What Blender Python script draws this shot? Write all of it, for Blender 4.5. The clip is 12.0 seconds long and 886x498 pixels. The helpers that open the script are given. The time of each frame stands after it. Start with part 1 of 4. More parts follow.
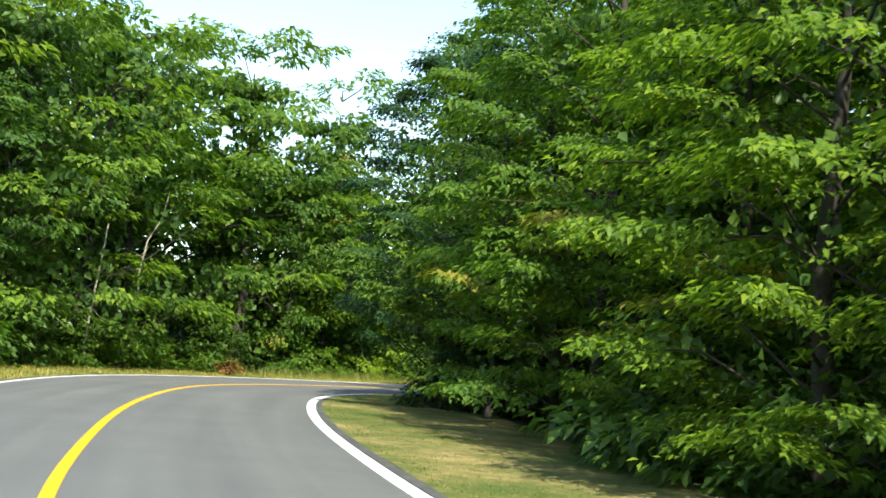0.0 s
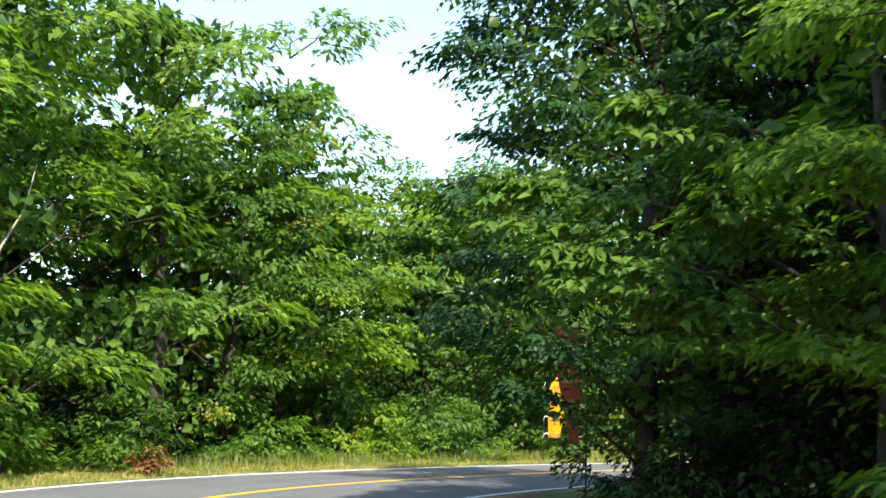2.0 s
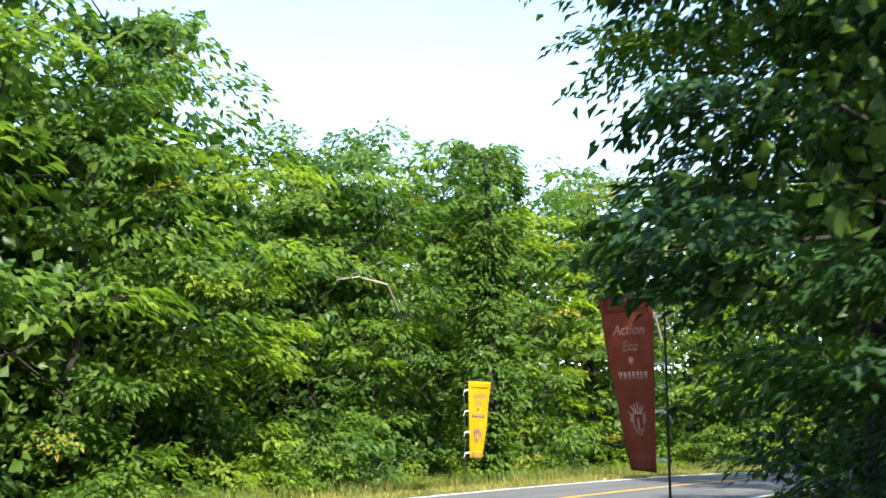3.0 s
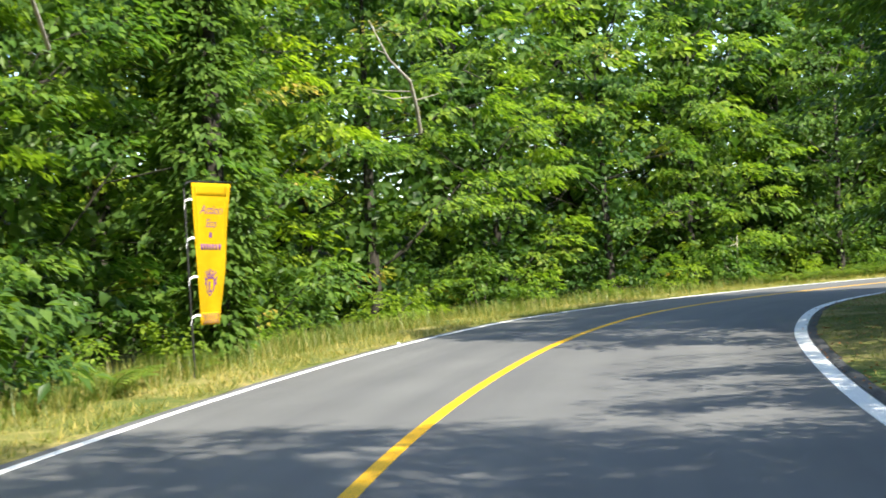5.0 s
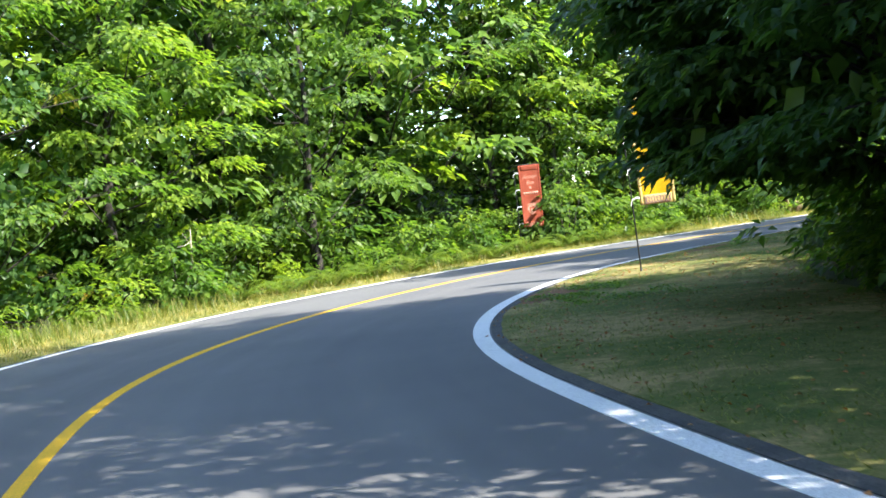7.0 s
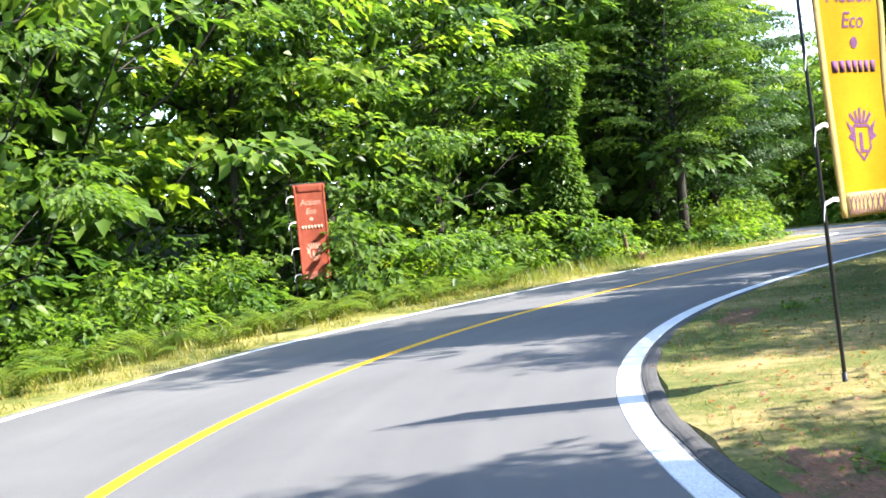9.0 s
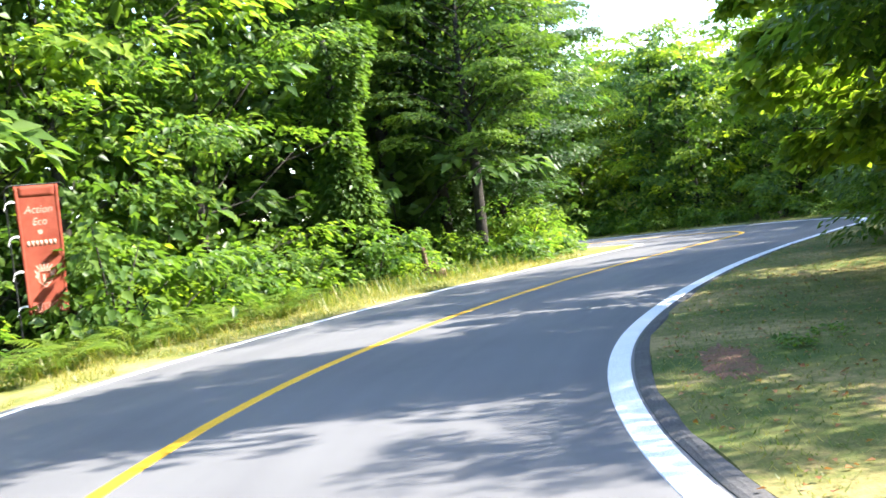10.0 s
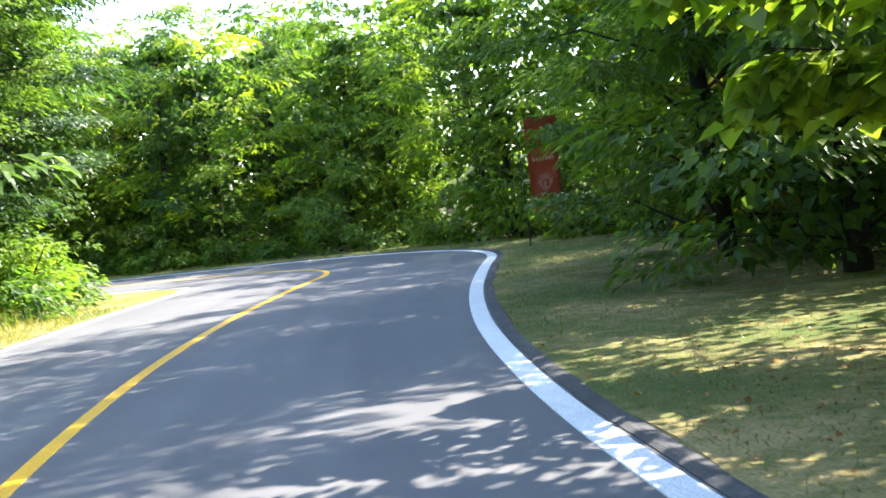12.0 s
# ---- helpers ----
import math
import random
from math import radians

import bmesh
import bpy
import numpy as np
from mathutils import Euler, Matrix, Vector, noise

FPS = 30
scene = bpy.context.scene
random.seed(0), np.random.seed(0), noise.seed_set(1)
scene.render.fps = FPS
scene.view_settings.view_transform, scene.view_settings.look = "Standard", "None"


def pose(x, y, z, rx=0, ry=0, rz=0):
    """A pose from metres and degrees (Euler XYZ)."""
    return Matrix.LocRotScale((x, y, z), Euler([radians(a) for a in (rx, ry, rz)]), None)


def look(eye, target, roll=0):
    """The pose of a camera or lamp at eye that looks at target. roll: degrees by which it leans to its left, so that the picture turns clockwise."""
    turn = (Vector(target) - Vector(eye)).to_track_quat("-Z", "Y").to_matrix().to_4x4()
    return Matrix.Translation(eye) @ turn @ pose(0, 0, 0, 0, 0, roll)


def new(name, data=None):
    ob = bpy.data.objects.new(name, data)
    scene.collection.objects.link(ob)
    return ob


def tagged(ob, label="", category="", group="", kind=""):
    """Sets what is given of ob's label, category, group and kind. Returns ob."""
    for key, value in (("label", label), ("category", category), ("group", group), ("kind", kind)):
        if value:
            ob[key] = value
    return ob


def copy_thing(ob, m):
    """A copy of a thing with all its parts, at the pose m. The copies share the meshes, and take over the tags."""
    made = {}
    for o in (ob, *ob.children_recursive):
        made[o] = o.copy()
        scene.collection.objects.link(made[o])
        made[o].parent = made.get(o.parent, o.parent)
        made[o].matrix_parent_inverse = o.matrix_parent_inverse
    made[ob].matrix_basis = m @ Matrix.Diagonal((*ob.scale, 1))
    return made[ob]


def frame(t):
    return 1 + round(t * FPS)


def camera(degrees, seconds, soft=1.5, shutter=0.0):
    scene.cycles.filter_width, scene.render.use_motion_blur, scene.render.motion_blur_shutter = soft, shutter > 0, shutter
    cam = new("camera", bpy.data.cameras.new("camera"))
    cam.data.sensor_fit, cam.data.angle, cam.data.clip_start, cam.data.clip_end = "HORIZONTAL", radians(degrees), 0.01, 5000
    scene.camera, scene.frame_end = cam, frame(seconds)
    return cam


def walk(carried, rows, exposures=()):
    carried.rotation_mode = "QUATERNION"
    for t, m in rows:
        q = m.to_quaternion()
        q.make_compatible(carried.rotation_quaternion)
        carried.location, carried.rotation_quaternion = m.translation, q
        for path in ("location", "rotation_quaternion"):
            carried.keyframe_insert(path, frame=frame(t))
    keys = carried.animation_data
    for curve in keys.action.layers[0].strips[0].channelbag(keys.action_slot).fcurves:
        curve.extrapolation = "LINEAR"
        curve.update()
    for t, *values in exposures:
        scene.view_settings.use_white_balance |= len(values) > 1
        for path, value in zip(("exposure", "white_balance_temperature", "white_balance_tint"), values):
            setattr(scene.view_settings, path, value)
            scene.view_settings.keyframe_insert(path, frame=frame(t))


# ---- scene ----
cam = camera(38.43, 12.0, soft=1.6, shutter=0.12)
walk(cam, [
    (0.0, look((-1.888, -9.649, 1.488), (0.700, -0.024, 2.302), 4.78)),
    (0.5, look((-1.270, -4.993, 1.493), (1.252, 4.641, 2.403), 3.72)),
    (1.0, look((-1.268, -0.055, 1.497), (1.502, 9.497, 2.540), 2.98)),
    (1.5, look((-1.032, 4.705, 1.488), (2.093, 14.130, 2.670), 2.26)),
    (2.0, look((-0.749, 9.402, 1.496), (2.688, 18.704, 2.790), 1.67)),
    (2.5, look((-0.349, 13.928, 1.504), (3.624, 22.998, 2.901), 0.64)),
    (2.7, look((-0.137, 15.711, 1.505), (4.124, 24.645, 2.932), 0.13)),
    (4.3, look((3.230, 28.969, 1.490), (9.866, 36.394, 2.404), -1.89)),
    (4.5, look((4.106, 30.452, 1.492), (10.831, 37.829, 2.096), -2.32)),
    (4.8, look((5.585, 32.596, 1.493), (12.597, 39.721, 1.754), -3.59)),
    (5.0, look((6.766, 33.887, 1.491), (14.069, 40.717, 1.616), -3.62)),
    (5.5, look((9.796, 37.018, 1.464), (18.392, 42.127, 1.375), -4.87)),
    (6.0, look((13.134, 39.732, 1.466), (22.299, 43.728, 1.282), -5.96)),
    (6.5, look((16.636, 42.143, 1.470), (26.134, 45.264, 1.242), -6.26)),
    (6.7, look((18.083, 43.041, 1.475), (27.655, 45.922, 1.223), -6.43)),
    (8.3, look((30.542, 48.760, 1.490), (40.497, 49.702, 1.388), -6.17)),
    (8.5, look((31.872, 49.252, 1.491), (41.854, 49.847, 1.344), -6.02)),
    (9.0, look((35.166, 50.099, 1.494), (45.164, 49.929, 1.385), -6.34)),
    (9.5, look((38.404, 50.629, 1.506), (48.344, 49.542, 1.356), -6.76)),
    (10.0, look((41.507, 50.735, 1.496), (51.253, 48.508, 1.290), -7.13)),
    (10.5, look((44.642, 50.631, 1.466), (53.967, 47.034, 1.149), -7.19)),
    (11.0, look((47.586, 50.255, 1.469), (56.438, 45.617, 1.101), -7.11)),
    (11.5, look((50.510, 49.595, 1.504), (58.934, 44.222, 1.102), -6.86)),
    (12.0, look((53.556, 48.542, 1.509), (61.439, 42.405, 1.065), -6.90)),
], exposures=[
    (0.0, 1.3, 6800, 1), (1.0, 1.45, 6700, 2), (2.0, 1.55, 6600, 5), (2.5, 1.7, 6400, 12), (4.5, 1.25, 6600, 6), (5.0, 1.65, 6700, 8), (5.5, 1.55, 6500, 8), (6.5, 2.0, 6300, 10),
    (8.4, 2.25, 6300, 15), (9.0, 2.3, 6300, 15), (9.5, 2.05, 6300, 15), (10.0, 2.55, 6300, 15), (10.5, 2.3, 6400, 15), (11.0, 2.75, 6400, 15), (11.5, 2.55, 6400, 15), (12.0, 2.6, 6400, 15),
])

# ---- light ----
SUN_FROM = Vector((-0.12, -0.99, 0.0)).normalized()
SUN_EL = radians(43)
world = bpy.data.worlds.new("sky")
scene.world = world
world.use_nodes = True
wn = world.node_tree
sky = wn.nodes.new("ShaderNodeTexSky")
sky.sky_type = "NISHITA"
sky.sun_disc = False
sky.sun_elevation = SUN_EL
sky.sun_rotation = math.atan2(SUN_FROM.x, SUN_FROM.y)
sky.air_density, sky.dust_density, sky.ozone_density = 1.0, 0.7, 1.0
wn.nodes["Background"].inputs["Strength"].default_value = 0.15
wn.links.new(sky.outputs[0], wn.nodes["Background"].inputs["Color"])
sun = new("sun", bpy.data.lights.new("sun", "SUN"))
sun.data.energy, sun.data.angle, sun.data.color = 4.0, radians(0.6), (1.0, 0.94, 0.82)
sun.matrix_world = look(SUN_FROM * 80 * math.cos(SUN_EL) + Vector((40, 40, 80 * math.sin(SUN_EL))), (40, 40, 0))


# ---- materials ----
def material(name):
    m = bpy.data.materials.new(name)
    m.use_nodes = True
    return m, m.node_tree.nodes, m.node_tree.links, m.node_tree.nodes["Principled BSDF"]


def ramp(nodes, stops):
    r = nodes.new("ShaderNodeValToRGB")
    while len(r.color_ramp.elements) < len(stops):
        r.color_ramp.elements.new(0.5)
    for e, (p, c) in zip(r.color_ramp.elements, stops):
        e.position, e.color = p, (*c, 1)
    return r


def noise_tex(nodes, links, scale, detail=4, rough=0.6, coord="Object"):
    tc = nodes.new("ShaderNodeTexCoord")
    n = nodes.new("ShaderNodeTexNoise")
    n.inputs["Scale"].default_value, n.inputs["Detail"].default_value, n.inputs["Roughness"].default_value = scale, detail, rough
    links.new(tc.outputs[coord], n.inputs["Vector"])
    return n


def bump(nodes, links, bsdf, source, strength, distance):
    b = nodes.new("ShaderNodeBump")
    b.inputs["Strength"].default_value, b.inputs["Distance"].default_value = strength, distance
    links.new(source, b.inputs["Height"])
    links.new(b.outputs[0], bsdf.inputs["Normal"])


def mix_colour(nodes, links, a, b, fac, mode="MIX"):
    m = nodes.new("ShaderNodeMix")
    m.data_type, m.blend_type = "RGBA", mode
    for sock, v in ((m.inputs[0], fac), (m.inputs[6], a), (m.inputs[7], b)):
        if isinstance(v, (int, float)):
            sock.default_value = v
        elif isinstance(v, tuple):
            sock.default_value = (*v, 1)
        else:
            links.new(v, sock)
    return m.outputs[2]


def noisy(name, stops, scale, rough=0.9, bump_strength=0.3, bump_dist=0.01, fine=None, spec=0.3):
    m, n, l, b = material(name)
    big = noise_tex(n, l, scale)
    r = ramp(n, stops)
    l.new(big.outputs[0], r.inputs[0])
    out = r.outputs[0]
    f = noise_tex(n, l, fine or scale * 14, 3)
    fr = ramp(n, [(0.3, (0.6, 0.6, 0.6)), (0.7, (1.25, 1.25, 1.25))])
    l.new(f.outputs[0], fr.inputs[0])
    out = mix_colour(n, l, out, fr.outputs[0], 1.0, "MULTIPLY")
    l.new(out, b.inputs["Base Color"])
    b.inputs["Roughness"].default_value = rough
    b.inputs["Specular IOR Level"].default_value = spec
    bump(n, l, b, f.outputs[0], bump_strength, bump_dist)
    return m


def leaf_material(name, dark, mid, light, glow=0.36):
    m, n, l, b = material(name)
    geo = n.new("ShaderNodeNewGeometry")
    r = ramp(n, [(0.0, dark), (0.55, mid), (1.0, light)])
    l.new(geo.outputs["Random Per Island"], r.inputs[0])
    info = n.new("ShaderNodeObjectInfo")
    tint = ramp(n, [(0.0, (0.68, 0.80, 0.90)), (0.5, (1.0, 1.0, 1.0)), (1.0, (1.27, 1.2, 0.9))])
    l.new(info.outputs["Random"], tint.inputs[0])
    col = mix_colour(n, l, r.outputs[0], tint.outputs[0], 1.0, "MULTIPLY")
    l.new(col, b.inputs["Base Color"])
    b.inputs["Roughness"].default_value = 0.42
    b.inputs["Specular IOR Level"].default_value = 0.27
    t = n.new("ShaderNodeBsdfTranslucent")
    tcol = mix_colour(n, l, col, (1.75, 1.85, 0.72), 1.0, "MULTIPLY")
    l.new(tcol, t.inputs[0])
    mx = n.new("ShaderNodeMixShader")
    mx.inputs[0].default_value = glow
    l.new(b.outputs[0], mx.inputs[1])
    l.new(t.outputs[0], mx.inputs[2])
    l.new(mx.outputs[0], n["Material Output"].inputs["Surface"])
    return m


M_LEAF = leaf_material("leaf_green", (0.055, 0.108, 0.020), (0.106, 0.186, 0.030), (0.192, 0.270, 0.042), 0.48)
M_LEAF_B = leaf_material("leaf_bright", (0.088, 0.155, 0.021), (0.160, 0.240, 0.032), (0.242, 0.318, 0.044), 0.52)
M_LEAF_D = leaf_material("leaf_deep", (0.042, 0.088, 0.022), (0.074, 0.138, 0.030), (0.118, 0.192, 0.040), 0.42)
# near-black green: the shade on these leaves is put into their colour
M_LEAF_SHADE = leaf_material("leaf_shade_dark", (0.024, 0.054, 0.017), (0.036, 0.078, 0.022), (0.056, 0.106, 0.030), 0.28)
M_LEAF_Y = leaf_material("leaf_yellowing", (0.12, 0.16, 0.025), (0.19, 0.205, 0.035), (0.30, 0.22, 0.06))
M_LEAF_DEAD = leaf_material("leaf_withered", (0.20, 0.08, 0.03), (0.30, 0.12, 0.05), (0.40, 0.18, 0.08), 0.3)
M_PALE_BARK = noisy("pale_bark", [(0.3, (0.28, 0.25, 0.20)), (0.7, (0.45, 0.41, 0.34))], 4.0, 0.95, 0.4, 0.01)
M_STUMP = noisy("stump_wood", [(0.3, (0.08, 0.05, 0.03)), (0.5, (0.17, 0.11, 0.07)), (0.7, (0.32, 0.25, 0.18))], 5.0, 0.95, 0.8, 0.03)
M_BARK = noisy("bark", [(0.3, (0.022, 0.020, 0.016)), (0.7, (0.06, 0.053, 0.044))], 3.0, 0.95, 0.6, 0.02)
M_ASPHALT = noisy("asphalt", [(0.3, (0.118, 0.119, 0.120)), (0.7, (0.146, 0.147, 0.147))], 0.35, 0.85, 0.35, 0.004, 160, 0.4)
n_as, l_as = M_ASPHALT.node_tree.nodes, M_ASPHALT.node_tree.links
plan_uv = n_as.new("ShaderNodeTexCoord")
stretch = n_as.new("ShaderNodeMapping")
stretch.inputs["Scale"].default_value = (1.6, 0.05, 1.0)
l_as.new(plan_uv.outputs["UV"], stretch.inputs["Vector"])
streak = n_as.new("ShaderNodeTexNoise")
streak.inputs["Scale"].default_value, streak.inputs["Detail"].default_value = 1.0, 5.0
l_as.new(stretch.outputs[0], streak.inputs["Vector"])
wear = ramp(n_as, [(0.32, (0.86, 0.86, 0.87)), (0.68, (1.12, 1.12, 1.10))])
l_as.new(streak.outputs[0], wear.inputs[0])
worn = mix_colour(n_as, l_as, n_as["Principled BSDF"].inputs["Base Color"].links[0].from_socket, wear.outputs[0], 1.0, "MULTIPLY")
l_as.new(worn, n_as["Principled BSDF"].inputs["Base Color"])
M_YELLOW = noisy("road_paint_yellow", [(0.3, (0.76, 0.40, 0.008)), (0.7, (0.84, 0.47, 0.012))], 2.0, 0.6, 0.15, 0.003, 90)
M_WHITE = noisy("road_paint_white", [(0.3, (0.74, 0.75, 0.75)), (0.7, (0.84, 0.84, 0.83))], 2.0, 0.6, 0.15, 0.003, 90)
M_FLOOR = noisy("forest_soil", [(0.3, (0.03, 0.045, 0.012)), (0.7, (0.06, 0.06, 0.025))], 0.8, 1.0, 0.6, 0.03, 12)
M_KERB = noisy("kerb_asphalt", [(0.3, (0.06, 0.06, 0.062)), (0.7, (0.11, 0.108, 0.104))], 1.5, 0.95, 0.6, 0.01, 60)


def turf(name, green, olive, straw):
    """Mown grass: patches of green and straw some metres wide, tufts of a hand's width, and single blades."""
    m, n, l, b = material(name)
    wide, tuft, fine = noise_tex(n, l, 0.42, 5, 0.65), noise_tex(n, l, 5.5, 4, 0.7), noise_tex(n, l, 38.0, 5, 0.75)
    r = ramp(n, [(0.34, green), (0.50, olive), (0.66, straw)])
    shift = n.new("ShaderNodeMath")
    shift.operation = "MULTIPLY_ADD"
    l.new(tuft.outputs[0], shift.inputs[0])
    shift.inputs[1].default_value = 0.45
    both = n.new("ShaderNodeMath")
    both.operation = "ADD"
    shift.inputs[2].default_value = -0.225
    l.new(wide.outputs[0], both.inputs[0])
    l.new(shift.outputs[0], both.inputs[1])
    l.new(both.outputs[0], r.inputs[0])
    fr = ramp(n, [(0.3, (0.5, 0.52, 0.5)), (0.7, (1.42, 1.4, 1.35))])
    l.new(fine.outputs[0], fr.inputs[0])
    l.new(mix_colour(n, l, r.outputs[0], fr.outputs[0], 1.0, "MULTIPLY"), b.inputs["Base Color"])
    b.inputs["Roughness"].default_value = 1.0
    b.inputs["Specular IOR Level"].default_value = 0.15
    bump(n, l, b, fine.outputs[0], 0.6, 0.012)
    return m


M_VERGE = turf("verge_turf", (0.08, 0.11, 0.025), (0.17, 0.17, 0.05), (0.33, 0.27, 0.11))
M_LAWN = turf("lawn_turf", (0.070, 0.108, 0.026), (0.150, 0.150, 0.050), (0.34, 0.260, 0.120))
M_RED_SOIL = noisy("red_soil", [(0.33, (0.10, 0.12, 0.035)), (0.42, (0.17, 0.10, 0.055)), (0.65, (0.24, 0.115, 0.07))], 4.5, 1.0, 0.8, 0.02, 40)
M_SAND = noisy("sandy_soil", [(0.3, (0.26, 0.19, 0.10)), (0.7, (0.42, 0.32, 0.18))], 2.5, 1.0, 0.8, 0.02, 30)
M_BLADE = leaf_material("grass_blade", (0.08, 0.125, 0.025), (0.13, 0.165, 0.04), (0.30, 0.26, 0.10), 0.4)
M_BLADE_DRY = leaf_material("grass_blade_dry", (0.08, 0.12, 0.022), (0.20, 0.20, 0.05), (0.42, 0.34, 0.14), 0.3)
M_FERN = leaf_material("fern_green", (0.08, 0.135, 0.02), (0.12, 0.185, 0.028), (0.18, 0.24, 0.04))
M_FLAG_Y = noisy("flag_yellow", [(0.3, (0.80, 0.52, 0.005)), (0.7, (0.85, 0.60, 0.01))], 3, 0.8, 0.2, 0.004, 200)
M_FLAG_GOLD = noisy("flag_gold", [(0.3, (0.80, 0.66, 0.26)), (0.7, (0.86, 0.73, 0.34))], 6, 0.8, 0.2, 0.004, 200)
M_FLAG_R = noisy("flag_red", [(0.3, (0.48, 0.10, 0.055)), (0.7, (0.58, 0.16, 0.09))], 3, 0.8, 0.2, 0.004, 200)
for m_cloth in (M_FLAG_Y, M_FLAG_GOLD, M_FLAG_R):
    n_cloth, l_cloth = m_cloth.node_tree.nodes, m_cloth.node_tree.links
    thin = n_cloth.new("ShaderNodeBsdfTranslucent")
    l_cloth.new(n_cloth["Principled BSDF"].inputs["Base Color"].links[0].from_socket, thin.inputs[0])
    both = n_cloth.new("ShaderNodeMixShader")
    both.inputs[0].default_value = 0.55
    l_cloth.new(n_cloth["Principled BSDF"].outputs[0], both.inputs[1])
    l_cloth.new(thin.outputs[0], both.inputs[2])
    l_cloth.new(both.outputs[0], n_cloth["Material Output"].inputs["Surface"])
M_PRINT_P = noisy("print_purple", [(0.3, (0.13, 0.045, 0.12)), (0.7, (0.20, 0.07, 0.20))], 12, 0.8, 0.05, 0.002)
M_PRINT_W = noisy("print_pale", [(0.3, (0.56, 0.26, 0.18)), (0.7, (0.66, 0.38, 0.28))], 12, 0.8, 0.05, 0.002)
M_TIE = noisy("white_tape", [(0.3, (0.72, 0.72, 0.72)), (0.7, (0.82, 0.82, 0.82))], 12, 0.7, 0.1, 0.002)
M_POLE = noisy("black_pole", [(0.3, (0.02, 0.02, 0.02)), (0.7, (0.03, 0.03, 0.03))], 8, 0.45, 0.05, 0.001)


# ---- the road's line ----
# curvature of the centre line, every 3 m from s = 9
BEND = [0.0007, -0.0128, -0.0055, -0.0035, -0.0076, -0.0093, -0.0089, -0.01, -0.0193, -0.041, -0.0526, -0.048, -0.0344,
        -0.0302, -0.0194, -0.0069, -0.0135, -0.0112, -0.0065, -0.0113, -0.016, -0.0094, -0.0254, -0.0402, -0.0389, -0.0334,
        -0.0272, -0.0314, -0.0338, -0.0238, -0.0255, -0.0289, -0.0119, -0.0151, -0.0098, -0.0162, -0.0088, -0.0132, -0.0015,
        -0.02, 0.14, 0.21, 0.08, 0.0]
STEP = 0.5
S_START, S_END = -30.0, 165.0
N_S = int((S_END - S_START) / STEP) + 1
S_ALL = S_START + STEP * np.arange(N_S)
K_ALL = np.interp(S_ALL, 9 + 3.0 * np.arange(len(BEND)), BEND, left=0.0, right=0.0)
PSI = np.concatenate([[0], np.cumsum((K_ALL[1:] + K_ALL[:-1]) / 2 * STEP)])
AT9 = int((9 - S_START) / STEP)
PSI = PSI - PSI[AT9] - 0.0135
DIRS = np.stack([-np.sin(PSI), np.cos(PSI)], -1)
LINE = np.concatenate([[[0, 0]], np.cumsum((DIRS[1:] + DIRS[:-1]) / 2 * STEP, 0)])
LINE = LINE - LINE[AT9] + (-2.153, -0.519)
W_KNOTS = 19.5 * np.arange(9)
W_LEFT = np.interp(S_ALL, W_KNOTS, (3.46, 3.48, 3.41, 3.29, 3.36, 3.23, 3.16, 3.2, 3.21))
W_RIGHT = np.interp(S_ALL, W_KNOTS, (3.62, 3.62, 3.57, 4.07, 4.1, 3.51, 3.68, 3.75, 3.75))
W_RIGHT = np.convolve(np.pad(W_RIGHT, 12, mode="edge"), np.ones(25) / 25, "valid")


def on_road(s, d):
    """The plan's place at s metres along the centre line and d metres to its left."""
    u = min(max((s - S_START) / STEP, 0), N_S - 1.001)
    i = int(u)
    w = u - i
    p, t = LINE[i] * (1 - w) + LINE[i + 1] * w, DIRS[i] * (1 - w) + DIRS[i + 1] * w
    return np.array([p[0] - t[1] * d, p[1] + t[0] * d])


def off_road(x, y):
    """Distance to the centre line, to its left positive, and the place along it."""
    q = np.array([x, y]) - LINE
    i = int((q ** 2).sum(1).argmin())
    return float(DIRS[i][0] * q[i][1] - DIRS[i][1] * q[i][0]), float(S_ALL[i])


def ground_z(x, y):
    d, s = off_road(x, y)
    far = max(0.0, abs(d) - 8.0)
    z = -0.06 if -4.6 < d < 3.9 else -0.02
    hill = min(max((abs(d) - 13.0) / 16.0, 0.0), 1.0)
    rise = 2.5 if (d < 0 and s > 112) or (d > 0 and 50 < s < 68) else 4.5
    return z + min(far, 30) * 0.03 + rise * hill * hill * (3 - 2 * hill) + 0.06 * noise.noise((x * 0.3, y * 0.3, 0)) * min(1, far * 0.5)


# ---- mesh helpers ----
def mesh_object(name, verts, faces, mat, parent=None, smooth=False):
    me = bpy.data.meshes.new(name)
    me.from_pydata([tuple(map(float, v)) for v in verts], [], faces)
    me.materials.append(mat)
    if smooth:
        me.polygons.foreach_set("use_smooth", [True] * len(me.polygons))
    ob = new(name, me)
    ob.parent = parent
    return ob


def part(name, bm, mat, parent, label=""):
    me = bpy.data.meshes.new(name)
    bm.to_mesh(me)
    bm.free()
    me.materials.append(mat)
    ob = new(name, me)
    ob.parent = parent
    return tagged(ob, label) if label else ob


